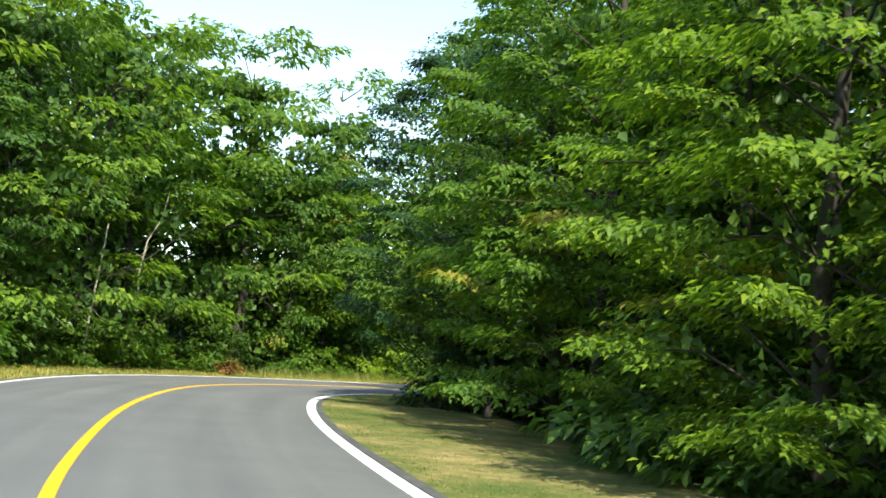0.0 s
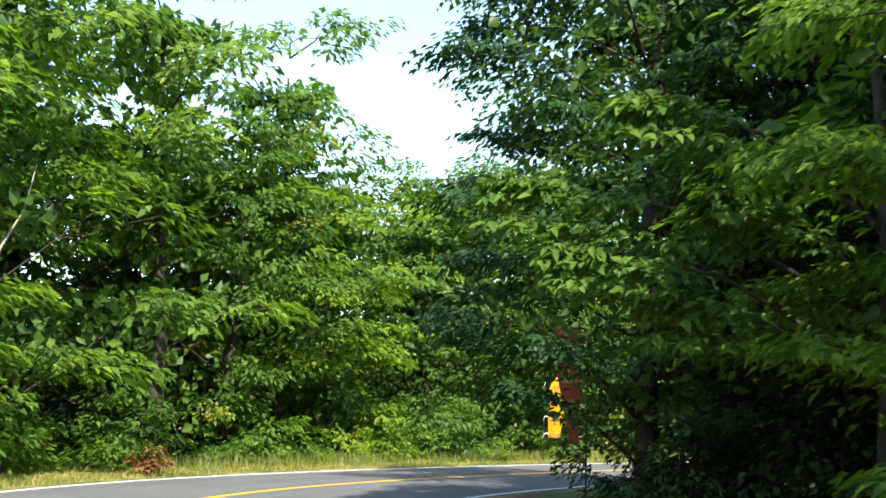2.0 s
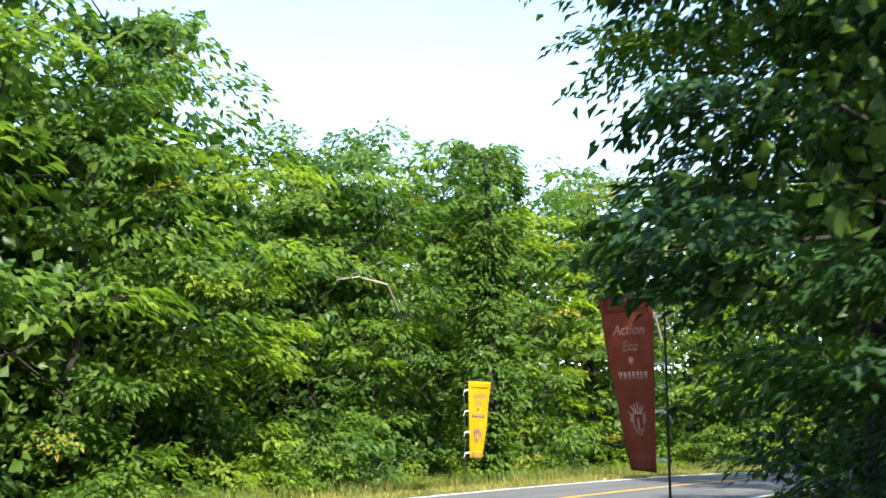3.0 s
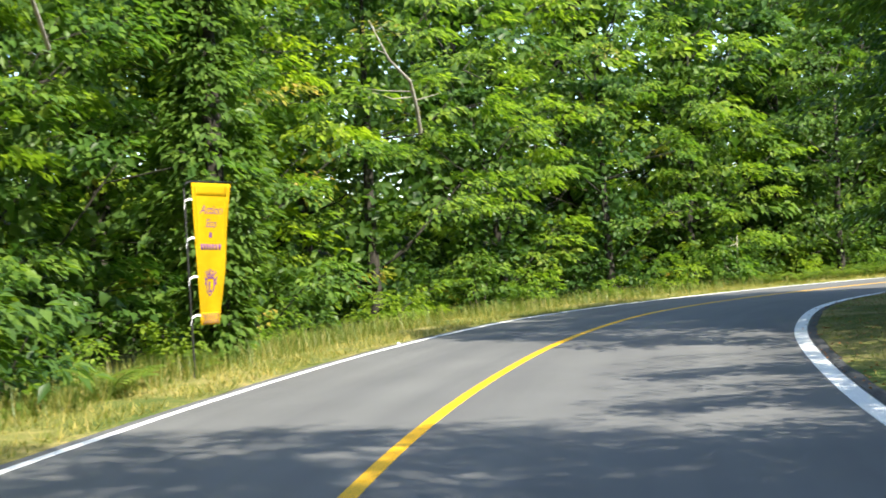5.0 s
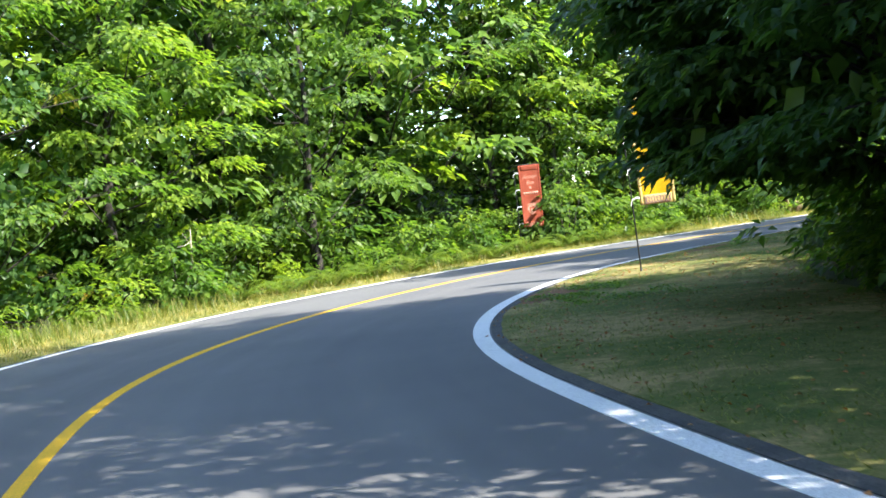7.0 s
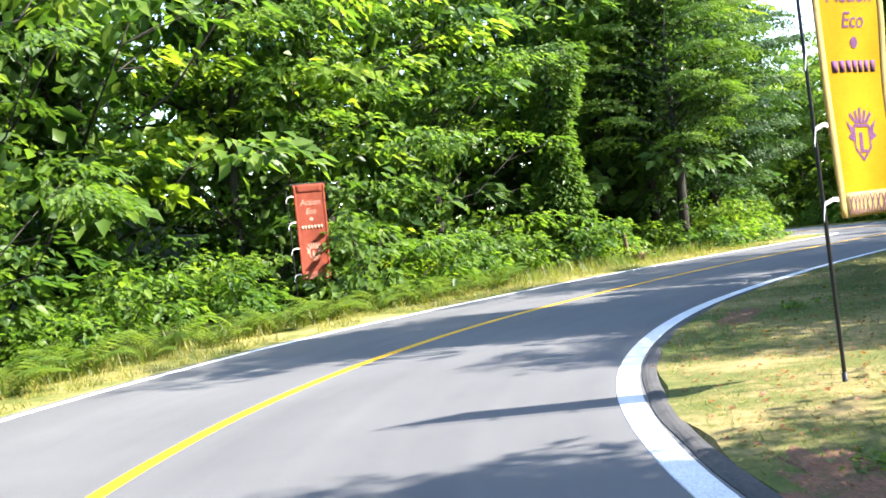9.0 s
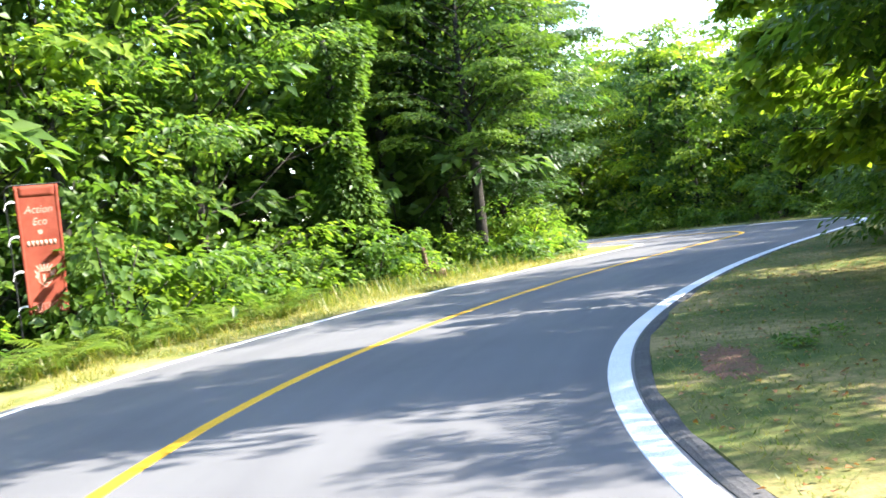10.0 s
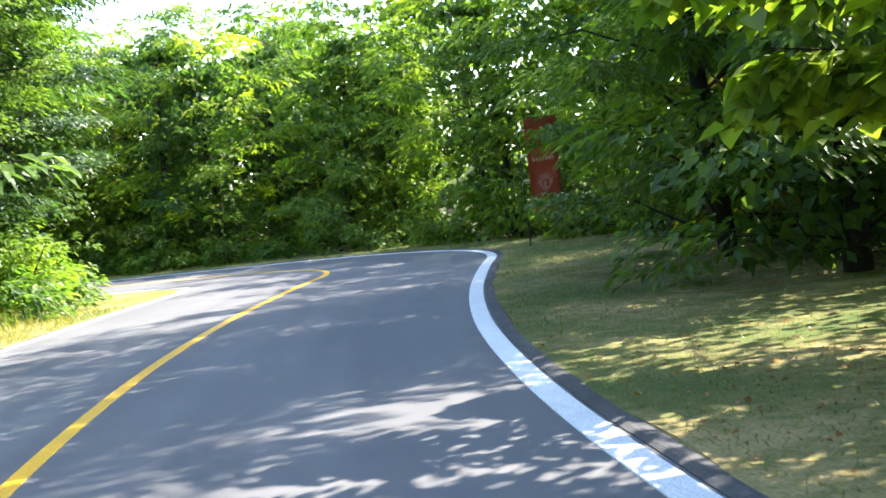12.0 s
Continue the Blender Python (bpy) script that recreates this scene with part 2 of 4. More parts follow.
def ribbon(name, profile, s0, s1, mat, wobble=0.0, parent=None):
    """A strip that follows the road. profile: rows of (side, offset, height); side -1, 0 or 1: the offset counts outwards from
    the right line, from the centre line or from the left line."""
    idx = [i for i in range(N_S) if s0 <= S_ALL[i] <= s1]
    verts, faces, plan, m = [], [], [], len(profile)
    for i in idx:
        t, p = DIRS[i], LINE[i]
        n = np.array([-t[1], t[0]])
        for k, (side, off, z) in enumerate(profile):
            w = wobble * noise.noise((S_ALL[i] * 0.8, k * 7.7, 3.3)) if wobble else 0
            d = off + w if side == 0 else (W_LEFT[i] + off + w if side > 0 else -W_RIGHT[i] - off - w)
            verts.append((*(p + n * d), z))
            plan.append((d, S_ALL[i]))
    for k in range(len(idx) - 1):
        o = m * k
        faces += [(o + j, o + m + j, o + m + j + 1, o + j + 1) for j in range(m - 1)]
    ob = mesh_object(name, verts, faces, mat, parent)
    bm = bmesh.new()
    bm.from_mesh(ob.data)
    bmesh.ops.recalc_face_normals(bm, faces=bm.faces)
    if sum(f.normal.z for f in bm.faces) < 0:
        bmesh.ops.reverse_faces(bm, faces=bm.faces)
    uv = bm.loops.layers.uv.new("plan")
    for f in bm.faces:
        for c in f.loops:
            c[uv].uv = plan[c.vert.index]
    bm.to_mesh(ob.data)
    bm.free()
    return ob


# ---- ground and road ----
def build_ground():
    xs = np.concatenate([[-3000, -800, -250, -120], np.arange(-60, 161, 2.0), [220, 350, 900, 3000]])
    ys = np.concatenate([[-3000, -800, -250, -120], np.arange(-50, 121, 2.0), [180, 320, 900, 3000]])
    verts = [(x, y, ground_z(x, y)) for y in ys for x in xs]
    nx = len(xs)
    faces = [(j * nx + i, j * nx + i + 1, (j + 1) * nx + i + 1, (j + 1) * nx + i) for j in range(len(ys) - 1) for i in range(nx - 1)]
    ob = mesh_object("ground", verts, faces, M_FLOOR, smooth=True)
    tagged(ob, "dark woodland soil with leaf litter under the trees", "ground", kind="structure")


build_ground()
tagged(ribbon("road", [(-1, 0.28, -0.2), (-1, 0.28, 0.0), (0, 0, 0.0), (1, 0.22, 0.0), (1, 0.22, -0.2)], S_START, S_END, M_ASPHALT), "smooth grey asphalt road winding through a wood", "road", kind="structure")
tagged(ribbon("kerb", [(-1, 0.125, -0.1), (-1, 0.13, 0.008), (-1, 0.17, 0.022), (-1, 0.21, 0.026), (-1, 0.27, 0.02), (-1, 0.38, -0.1)], S_START, S_END, M_KERB, 0.02), "low dark asphalt kerb between white line and grass", "kerb", kind="structure")
tagged(ribbon("centre_line", [(0, -0.07, 0.0), (0, -0.065, 0.006), (0, 0.065, 0.006), (0, 0.07, 0.0)], S_START, S_END, M_YELLOW), "solid yellow painted centre line on asphalt", "road line", kind="structure")
tagged(ribbon("edge_line", [(1, -0.055, 0.0), (1, -0.05, 0.006), (1, 0.05, 0.006), (1, 0.055, 0.0)], S_START, S_END, M_WHITE), "solid white painted edge line on asphalt", "road line", kind="structure")
tagged(ribbon("edge_line", [(-1, -0.105, 0.0), (-1, -0.1, 0.006), (-1, 0.1, 0.006), (-1, 0.105, 0.0)], S_START, S_END, M_WHITE), "broad white painted edge line beside the kerb", "road line", kind="structure")
tagged(ribbon("verge", [(1, 0.20, -0.12), (1, 0.24, 0.012), (1, 0.7, 0.035), (1, 1.4, 0.05), (1, 2.2, 0.05), (1, 3.4, 0.0), (1, 4.2, -0.15)], S_START, S_END, M_VERGE, 0.10), "narrow verge of straw-coloured and green grass", "verge", kind="structure")
tagged(ribbon("lawn", [(-1, 0.21, -0.12), (-1, 0.27, 0.022), (-1, 1.0, 0.03), (-1, 2.0, 0.03), (-1, 3.4, 0.04), (-1, 4.6, 0.03), (-1, 5.6, -0.15)], S_START, S_END, M_LAWN, 0.10), "mown lawn with dry patches beside the road", "lawn", kind="structure")


def soil_patch(s, d, length, width, mat, seed, label):
    """A thin, ragged patch of bare earth in the lawn."""
    r = np.random.default_rng(seed)
    n, verts, faces = 90, [], []
    ring = [(1.0 + 0.35 * noise.noise((math.cos(a) * 2, math.sin(a) * 2, seed)) + 0.3 * noise.noise((math.cos(a) * 7, math.sin(a) * 7, seed + 9)) + r.uniform(-0.13, 0.13)) for a in np.arange(n) * 2 * math.pi / n]
    for f, z in ((1.0, 0.010), (0.8, 0.034), (0.35, 0.038)):
        for k in range(n):
            a = k * 2 * math.pi / n
            x, y = on_road(s + math.cos(a) * length / 2 * ring[k] * f, d + math.sin(a) * width / 2 * ring[k] * f)
            verts.append((x, y, z + r.uniform(-0.004, 0.004)))
    for o in (0, n):
        faces += [(o + k, o + (k + 1) % n, o + n + (k + 1) % n, o + n + k) for k in range(n)]
    faces.append(tuple(range(2 * n, 3 * n)))
    return tagged(mesh_object("soil_patch", verts, faces, mat, smooth=True), label, "bare soil", kind="structure")


soil_patch(86.0, -4.55, 4.0, 0.9, M_RED_SOIL, 3, "bare reddish earth beside the kerb")
soil_patch(98.5, -4.5, 3.0, 0.55, M_RED_SOIL, 5, "bare reddish earth beside the kerb")
soil_patch(62.6, -5.6, 1.6, 1.5, M_SAND, 7, "bare sandy patch in dry lawn")
soil_patch(45.5, -4.5, 4.0, 0.5, M_RED_SOIL, 8, "bare reddish earth beside the kerb")


# ---- trees ----
def leaf_cloud(name, pos, lead, up, size, rng, mat, parent, aspect=0.27, fine=False):
    """Folded leaves, one to each place, as one mesh; fine ones have rounded shoulders and a drawn-out tip."""
    m = len(pos)
    lead = lead / (np.linalg.norm(lead, axis=1, keepdims=True) + 1e-9)
    side = np.cross(lead, up)
    side /= np.linalg.norm(side, axis=1, keepdims=True) + 1e-6
    nrm = np.cross(side, lead)
    ln = (size * rng.uniform(0.65, 1.25, m))[:, None]
    wd = ln * rng.uniform(aspect * 0.8, aspect * 1.15, m)[:, None]
    tip = pos + lead * ln - nrm * ln * 0.14
    mid = pos + lead * ln * 0.42
    left, right = mid + side * wd + nrm * wd * 0.35, mid - side * wd + nrm * wd * 0.35
    if fine:
        fore = pos + lead * ln * 0.70 - nrm * ln * 0.03
        left2, right2 = fore + side * wd * 0.62 + nrm * wd * 0.2, fore - side * wd * 0.62 + nrm * wd * 0.2
        left, right = left - lead * ln * 0.09, right - lead * ln * 0.09
        v = np.stack([pos, left, left2, tip, right2, right], 1).reshape(-1, 3).astype(np.float32)
        me = bpy.data.meshes.new(name)
        me.vertices.add(6 * m)
        me.vertices.foreach_set("co", v.ravel())
        k = np.arange(m) * 6
        quad = np.stack([k, k + 3, k + 2, k + 1, k, k + 5, k + 4, k + 3], 1).astype(np.int32)
        me.loops.add(8 * m)
        me.loops.foreach_set("vertex_index", quad.ravel())
        me.polygons.add(2 * m)
        me.polygons.foreach_set("loop_start", (np.arange(2 * m) * 4).astype(np.int32))
        me.update(calc_edges=True)
        me.materials.append(mat)
        ob = new(name, me)
        ob.parent = parent
        return ob
    v = np.stack([pos, left, tip, right], 1).reshape(-1, 3).astype(np.float32)
    me = bpy.data.meshes.new(name)
    me.vertices.add(4 * m)
    me.vertices.foreach_set("co", v.ravel())
    k = np.arange(m) * 4
    tri = np.stack([k, k + 2, k + 1, k, k + 3, k + 2], 1).astype(np.int32)
    me.loops.add(6 * m)
    me.loops.foreach_set("vertex_index", tri.ravel())
    me.polygons.add(2 * m)
    me.polygons.foreach_set("loop_start", (np.arange(2 * m) * 3).astype(np.int32))
    me.update(calc_edges=True)
    me.materials.append(mat)
    ob = new(name, me)
    ob.parent = parent
    return ob


def spray_leaves(rng, centres, outs, per, spread, flat=0.35, droop=0.35):
    """Level, loose fans of leaves round the given centres: places, ways and upper sides."""
    c, o = np.repeat(centres, per, 0), np.repeat(outs, per, 0)
    m = len(c)
    ang, rad = rng.uniform(0, 2 * np.pi, m), spread * np.sqrt(rng.uniform(0, 1, m))
    tilt = np.repeat(rng.normal(0, 0.22, (len(centres), 2)), per, 0)
    dx, dy = np.cos(ang) * rad, np.sin(ang) * rad
    disp = np.stack([dx, dy, rng.normal(0, spread * flat * 0.3, m) - 0.4 * rad * rad / spread + dx * tilt[:, 0] + dy * tilt[:, 1]], -1)
    lead = disp + o * spread * 0.9 + rng.normal(0, 0.36 * spread, (m, 3))
    lead[:, 2] *= 0.4
    lead /= np.linalg.norm(lead, axis=1, keepdims=True) + 1e-6
    lead[:, 2] -= rng.uniform(0.0, droop * 2, m)
    up = np.array([0, 0, 1.0]) + rng.normal(0, 0.27, (m, 3)) + o * 0.6
    return c + disp, lead, up


def tube(verts, faces, pts, radii, sides=6):
    pts = [np.array(p, float) for p in pts]
    base = len(verts)
    for k, (p, r) in enumerate(zip(pts, radii)):
        a = pts[min(k + 1, len(pts) - 1)] - pts[max(k - 1, 0)]
        a = a / (np.linalg.norm(a) + 1e-9)
        ref = np.array([1.0, 0, 0]) if abs(a[2]) > 0.8 else np.array([0, 0, 1.0])
        u = np.cross(a, ref)
        u /= np.linalg.norm(u)
        w = np.cross(a, u)
        for j in range(sides):
            q = 2 * np.pi * j / sides
            verts.append(p + r * (np.cos(q) * u + np.sin(q) * w))
    for k in range(len(pts) - 1):
        for j in range(sides):
            a, b = base + k * sides + j, base + k * sides + (j + 1) % sides
            faces.append((a, b, b + sides, a + sides))
    faces.append(tuple(base + (len(pts) - 1) * sides + j for j in range(sides)))


def make_tree(name, seed, height, radius, bare, limbs, sprays, per, leaf, mat, trunk_r=0.14, label="", lean=0.3, bark=None, yellow=0.0, inner_leaf=0.26, veil=64):
    """A broadleaved tree: trunk, limbs that bend upwards and fork into tiers, and on each tier level sprays of leaves."""
    rng = np.random.default_rng(seed)
    root = new(name)
    bark = bark or M_BARK
    verts, faces = [], []
    top = np.array([rng.normal(0, lean), rng.normal(0, lean), height * 0.86])
    spine = [np.array([0, 0, -0.25]), np.array([*(top[:2] * 0.1 + rng.normal(0, 0.06, 2)), height * 0.25]),
             np.array([*(top[:2] * 0.5 + rng.normal(0, 0.15, 2)), height * 0.55]), top]
    tube(verts, faces, spine, [trunk_r * 1.3, trunk_r, trunk_r * 0.65, trunk_r * 0.15], 8)
    mesh_object("trunk", verts, faces, bark, root, True)
    cs, os_, inner = [], [], []
    for k in range(limbs):
        verts, faces = [], []
        f = (k + 0.5) / limbs
        z = bare + (height - bare) * (f ** 0.85)
        prof = math.sin(math.pi * min(1.0, 0.22 + 0.76 * (z - bare) / (height - bare))) ** 0.55
        az = k * 2.39996 + rng.uniform(-0.4, 0.4)
        reach = radius * prof * rng.uniform(0.7, 1.05)
        start_z = max(bare * 0.6, z - reach * rng.uniform(0.4, 0.8))
        u = min(max(start_z / (height * 0.86), 0.05), 0.95)
        base = np.array([np.interp(u, [0, 0.3, 0.64, 1], [q[i] for q in spine]) for i in range(2)] + [start_z])
        for fork in range(2):
            az_f = az + (fork - 0.5) * rng.uniform(0.5, 0.9)
            out = np.array([math.cos(az_f), math.sin(az_f), 0])
            r_f = reach * (1.0 if fork else rng.uniform(0.6, 0.95))
            end = np.array([*(top[:2] * z / height), 0]) + out * r_f + (0, 0, z + (fork - 0.5) * rng.uniform(0.3, 1.2))
            end[2] = max(end[2], 0.5)
            mid = base * 0.5 + end * 0.5 + (0, 0, -0.10 * reach) + rng.normal(0, 0.12, 3)
            tube(verts, faces, [base, mid, end], [trunk_r * 0.2, trunk_r * 0.13, trunk_r * 0.04], 5)
            lobe_r = radius * rng.uniform(0.30, 0.46)
            m = max(3, int(sprays / limbs / 2 * rng.uniform(0.7, 1.3)))
            d = rng.normal(0, 1, (m, 3)) + out * 0.5 + (0, 0, 0.2)
            d /= np.linalg.norm(d, axis=1, keepdims=True)
            pts = end + d * lobe_r * rng.uniform(0.3, 1.0, m)[:, None] * (1.2, 1.2, 0.26)
            pts[:, 2] -= 0.18 * ((pts[:, :2] - end[:2]) ** 2).sum(1) / lobe_r
            cs.append(pts)
            flat = d * (1, 1, 0.3) + out * 0.5
            os_.append(flat / np.linalg.norm(flat, axis=1, keepdims=True))
            f_in = rng.uniform(0.05, 0.8, (veil, 1))
            inner.append(end * f_in + np.array([*base[:2], end[2] - 0.3]) * (1 - f_in) + rng.normal(0, radius * 0.08, (veil, 3)))
            for q in pts[:2]:
                tube(verts, faces, [mid * 0.4 + end * 0.6, q], [trunk_r * 0.07, trunk_r * 0.03], 4)
        mesh_object("limb", verts, faces, bark, root, True)
    cs, os_, inner = np.concatenate(cs), np.concatenate(os_), np.concatenate(inner)
    # leaves that hide the trunk
    up_trunk = rng.uniform(0.06, 0.8, (360, 1))
    inner = np.concatenate([inner, top * up_trunk + rng.normal(0, 1, (360, 3)) * (0.36, 0.36, 0.2)])
    inner[:, 2] = np.clip(inner[:, 2], 0.3, height * 0.8)
    turned = rng.uniform(0, 1, len(cs)) < yellow
    if turned.any():
        leaf_cloud("yellowing_foliage", *spray_leaves(rng, cs[turned], os_[turned], per, radius * 0.13 + 0.1), leaf * 0.9, rng, M_LEAF_Y, root)
    leaf_cloud("crown", *spray_leaves(rng, cs[~turned], os_[~turned], per, radius * 0.12 + 0.14, 0.3), leaf, rng, mat, root)
    # deep green inside the crown, so shade between the sprays is partly coloured in
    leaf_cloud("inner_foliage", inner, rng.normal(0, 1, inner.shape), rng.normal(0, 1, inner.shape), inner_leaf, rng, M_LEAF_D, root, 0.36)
    return tagged(root, label or "broadleaved tree in full green summer leaf", "tree", "trees of the wood")


def fan(rng, base, end, width, twigs, each):
    """The leaves of one level bough: twigs to both sides of its axis, leaves along each, all drooping towards the rim."""
    axis = end - base
    ln = np.linalg.norm(axis) + 1e-6
    a = axis / ln
    side = np.cross(a, (0, 0, 1.0))
    side /= np.linalg.norm(side) + 1e-6
    f = np.repeat(np.linspace(0.22, 1.0, twigs), 2)
    sgn = np.tile((-1.0, 1.0), twigs)
    way = a * rng.uniform(0.5, 1.0, 2 * twigs)[:, None] + side * sgn[:, None]
    way /= np.linalg.norm(way, axis=1, keepdims=True)
    tl = width * (1.0 - 0.55 * f) * rng.uniform(0.65, 1.15, 2 * twigs)
    root = base + axis * f[:, None] + np.array([0, 0, -0.16 * ln]) * (f ** 2)[:, None]
    q = np.tile(np.linspace(0.1, 1.0, each), 2 * twigs) + rng.normal(0, 0.05, 2 * twigs * each)
    way, tl, root = np.repeat(way, each, 0), np.repeat(tl, each), np.repeat(root, each, 0)
    m = len(q)
    pos = root + way * (tl * q)[:, None] + rng.normal(0, 0.035, (m, 3))
    pos[:, 2] -= 0.30 * tl * q ** 2
    flip = np.where(rng.uniform(0, 1, m) < 0.5, -1.0, 1.0)[:, None]
    across = np.cross(way, (0, 0, 1.0))
    lead = way * 0.75 + across * flip * rng.uniform(0.2, 0.9, (m, 1)) + rng.normal(0, 0.16, (m, 3))
    lead[:, 2] -= rng.uniform(0.15, 0.85, m)
    up = np.array([0, 0, 1.0]) + rng.normal(0, 0.2, (m, 3)) + way * 0.45
    return pos, lead, up


def make_tiered(name, seed, height, radius, bare, tiers, leaf, mat, trunk_r, label, each=13, twigs=10, turned=0.0, shape=0.55, veil=26, inner_leaf=0.17, aspect=0.24, fine=True):
    """A tree whose boughs lie in level, overlapping fans; deep-coloured inner leaves darken the hollows between them.
    """
    rng = np.random.default_rng(seed)
    root = new(name)
    verts, faces = [], []
    top = np.array([rng.normal(0, 0.25), rng.normal(0, 0.25), height * 0.95])
    spine = [np.array([0, 0, -0.25]), np.array([*(top[:2] * 0.2 + rng.normal(0, 0.06, 2)), height * 0.3]),
             np.array([*(top[:2] * 0.6 + rng.normal(0, 0.12, 2)), height * 0.62]), top]
    tube(verts, faces, spine, [trunk_r * 1.3, trunk_r, trunk_r * 0.6, trunk_r * 0.12], 8)
    mesh_object("trunk", verts, faces, M_BARK, root, True)
    green, gold, inner = [], [], []
    for k in range(tiers):
        f = (k + 0.5) / tiers
        z = bare + (height - bare) * f
        reach = radius * math.sin(math.pi * min(1.0, 0.2 + 0.78 * f)) ** shape * rng.uniform(0.72, 1.08)
        az = k * 2.39996 + rng.uniform(-0.5, 0.5)
        out = np.array([math.cos(az), math.sin(az), 0.0])
        u = min(max((z - 0.35 * reach) / (height * 0.95), 0.05), 0.97)
        base = np.array([np.interp(u, [0, 0.32, 0.65, 1], [q[i] for q in spine]) for i in range(3)])
        end = np.array([base[0], base[1], z]) + out * reach + (0, 0, rng.uniform(-0.2, 0.35))
        mid = base * 0.45 + end * 0.55 + (0, 0, 0.08 * reach)
        verts, faces = [], []
        tube(verts, faces, [base, mid, end - (0, 0, 0.12 * reach)], [trunk_r * 0.22, trunk_r * 0.14, trunk_r * 0.04], 5)
        mesh_object("limb", verts, faces, M_BARK, root, True)
        for start, spread in ((mid * 0.55 + base * 0.45, 0.50), (mid, 0.36)):
            leaves = fan(rng, start, end + (0, 0, rng.uniform(-0.12, 0.12)), radius * spread * rng.uniform(0.8, 1.2), twigs, each)
            (gold if rng.uniform() < turned else green).append(leaves)
        g = rng.uniform(0.05, 0.8, (veil, 1))
        inner.append(end * g + np.array([base[0], base[1], z - 0.3]) * (1 - g) + rng.normal(0, radius * 0.09, (veil, 3)) * (1, 1, 0.7))
    for part_name, sets, m in (("crown", green, mat), ("yellowing_foliage", gold, M_LEAF_Y)):
        if sets:
            leaf_cloud(part_name, *(np.concatenate([q[i] for q in sets]) for i in range(3)), leaf, rng, m, root, aspect, fine)
    inner = np.concatenate(inner)
    # inner leaves take the deep green to colour in the shaded hollows
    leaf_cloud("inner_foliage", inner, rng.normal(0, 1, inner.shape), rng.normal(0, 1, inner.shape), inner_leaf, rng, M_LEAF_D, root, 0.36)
    return tagged(root, label, "tree", "trees of the wood")


def make_shrub(name, seed, height, radius, sprays, per, leaf, mat, label, category="shrub"):
    rng = np.random.default_rng(seed)
    root = new(name)
    d = rng.normal(0, 1, (sprays, 3))
    d[:, 2] = np.abs(d[:, 2]) * 0.8
    d /= np.linalg.norm(d, axis=1, keepdims=True)
    r = rng.uniform(0.45, 1.0, sprays)[:, None]
    pts = d * r * (radius, radius, height) * (1 + 0.3 * np.sin(d[:, :1] * 4 + d[:, 1:2] * 5 + seed)) + (0, 0, 0.1)
    for p in pts[:6]:
        verts, faces = [], []
        tube(verts, faces, [(p[0] * 0.05, p[1] * 0.05, -0.15), p * 0.55 + (0, 0, 0.1), p], [0.025, 0.016, 0.006], 4)
        mesh_object("stem", verts, faces, M_BARK, root, True)
    leaf_cloud("foliage", *spray_leaves(rng, pts, d * (1, 1, 0.4), per, 0.26, 0.6), leaf, rng, mat, root)
    return tagged(root, label, category, "shrubs along the wood's edge")


def make_fern(name, seed, length, mat, label):
    """A tuft of arching fronds with leaflets on both sides."""
    r = np.random.default_rng(seed)
    root = new(name)
    n = 11
    for k in range(n):
        az = k * 2 * math.pi / n + r.uniform(-0.2, 0.2)
        out = np.array([math.cos(az), math.sin(az), 0])
        side = np.array([-math.sin(az), math.cos(az), 0])
        ln = length * r.uniform(0.75, 1.1)
        verts, faces = [], []
        rise = r.uniform(1.0, 1.35)
        for q in range(1, 15):
            f = q / 15
            p = out * ln * f * 0.85 + np.array([0, 0, ln * (rise * f - 0.75 * f * f)])
            w = ln * 0.24 * math.sin(math.pi * min(1, 0.12 + 0.88 * (1 - f))) ** 0.8
            for sgn in (-1, 1):
                tip = p + side * sgn * w + out * w * 0.35 - np.array([0, 0, w * 0.25])
                b = len(verts)
                verts += [p - out * ln * 0.022, (p + tip) / 2 - out * ln * 0.02, tip, (p + tip) / 2 + out * ln * 0.028, p + out * ln * 0.022]
                faces.append((b, b + 1, b + 2, b + 3, b + 4))
        mesh_object("frond", verts, faces, mat, root)
    return tagged(root, label, "fern", "ferns on the verge")


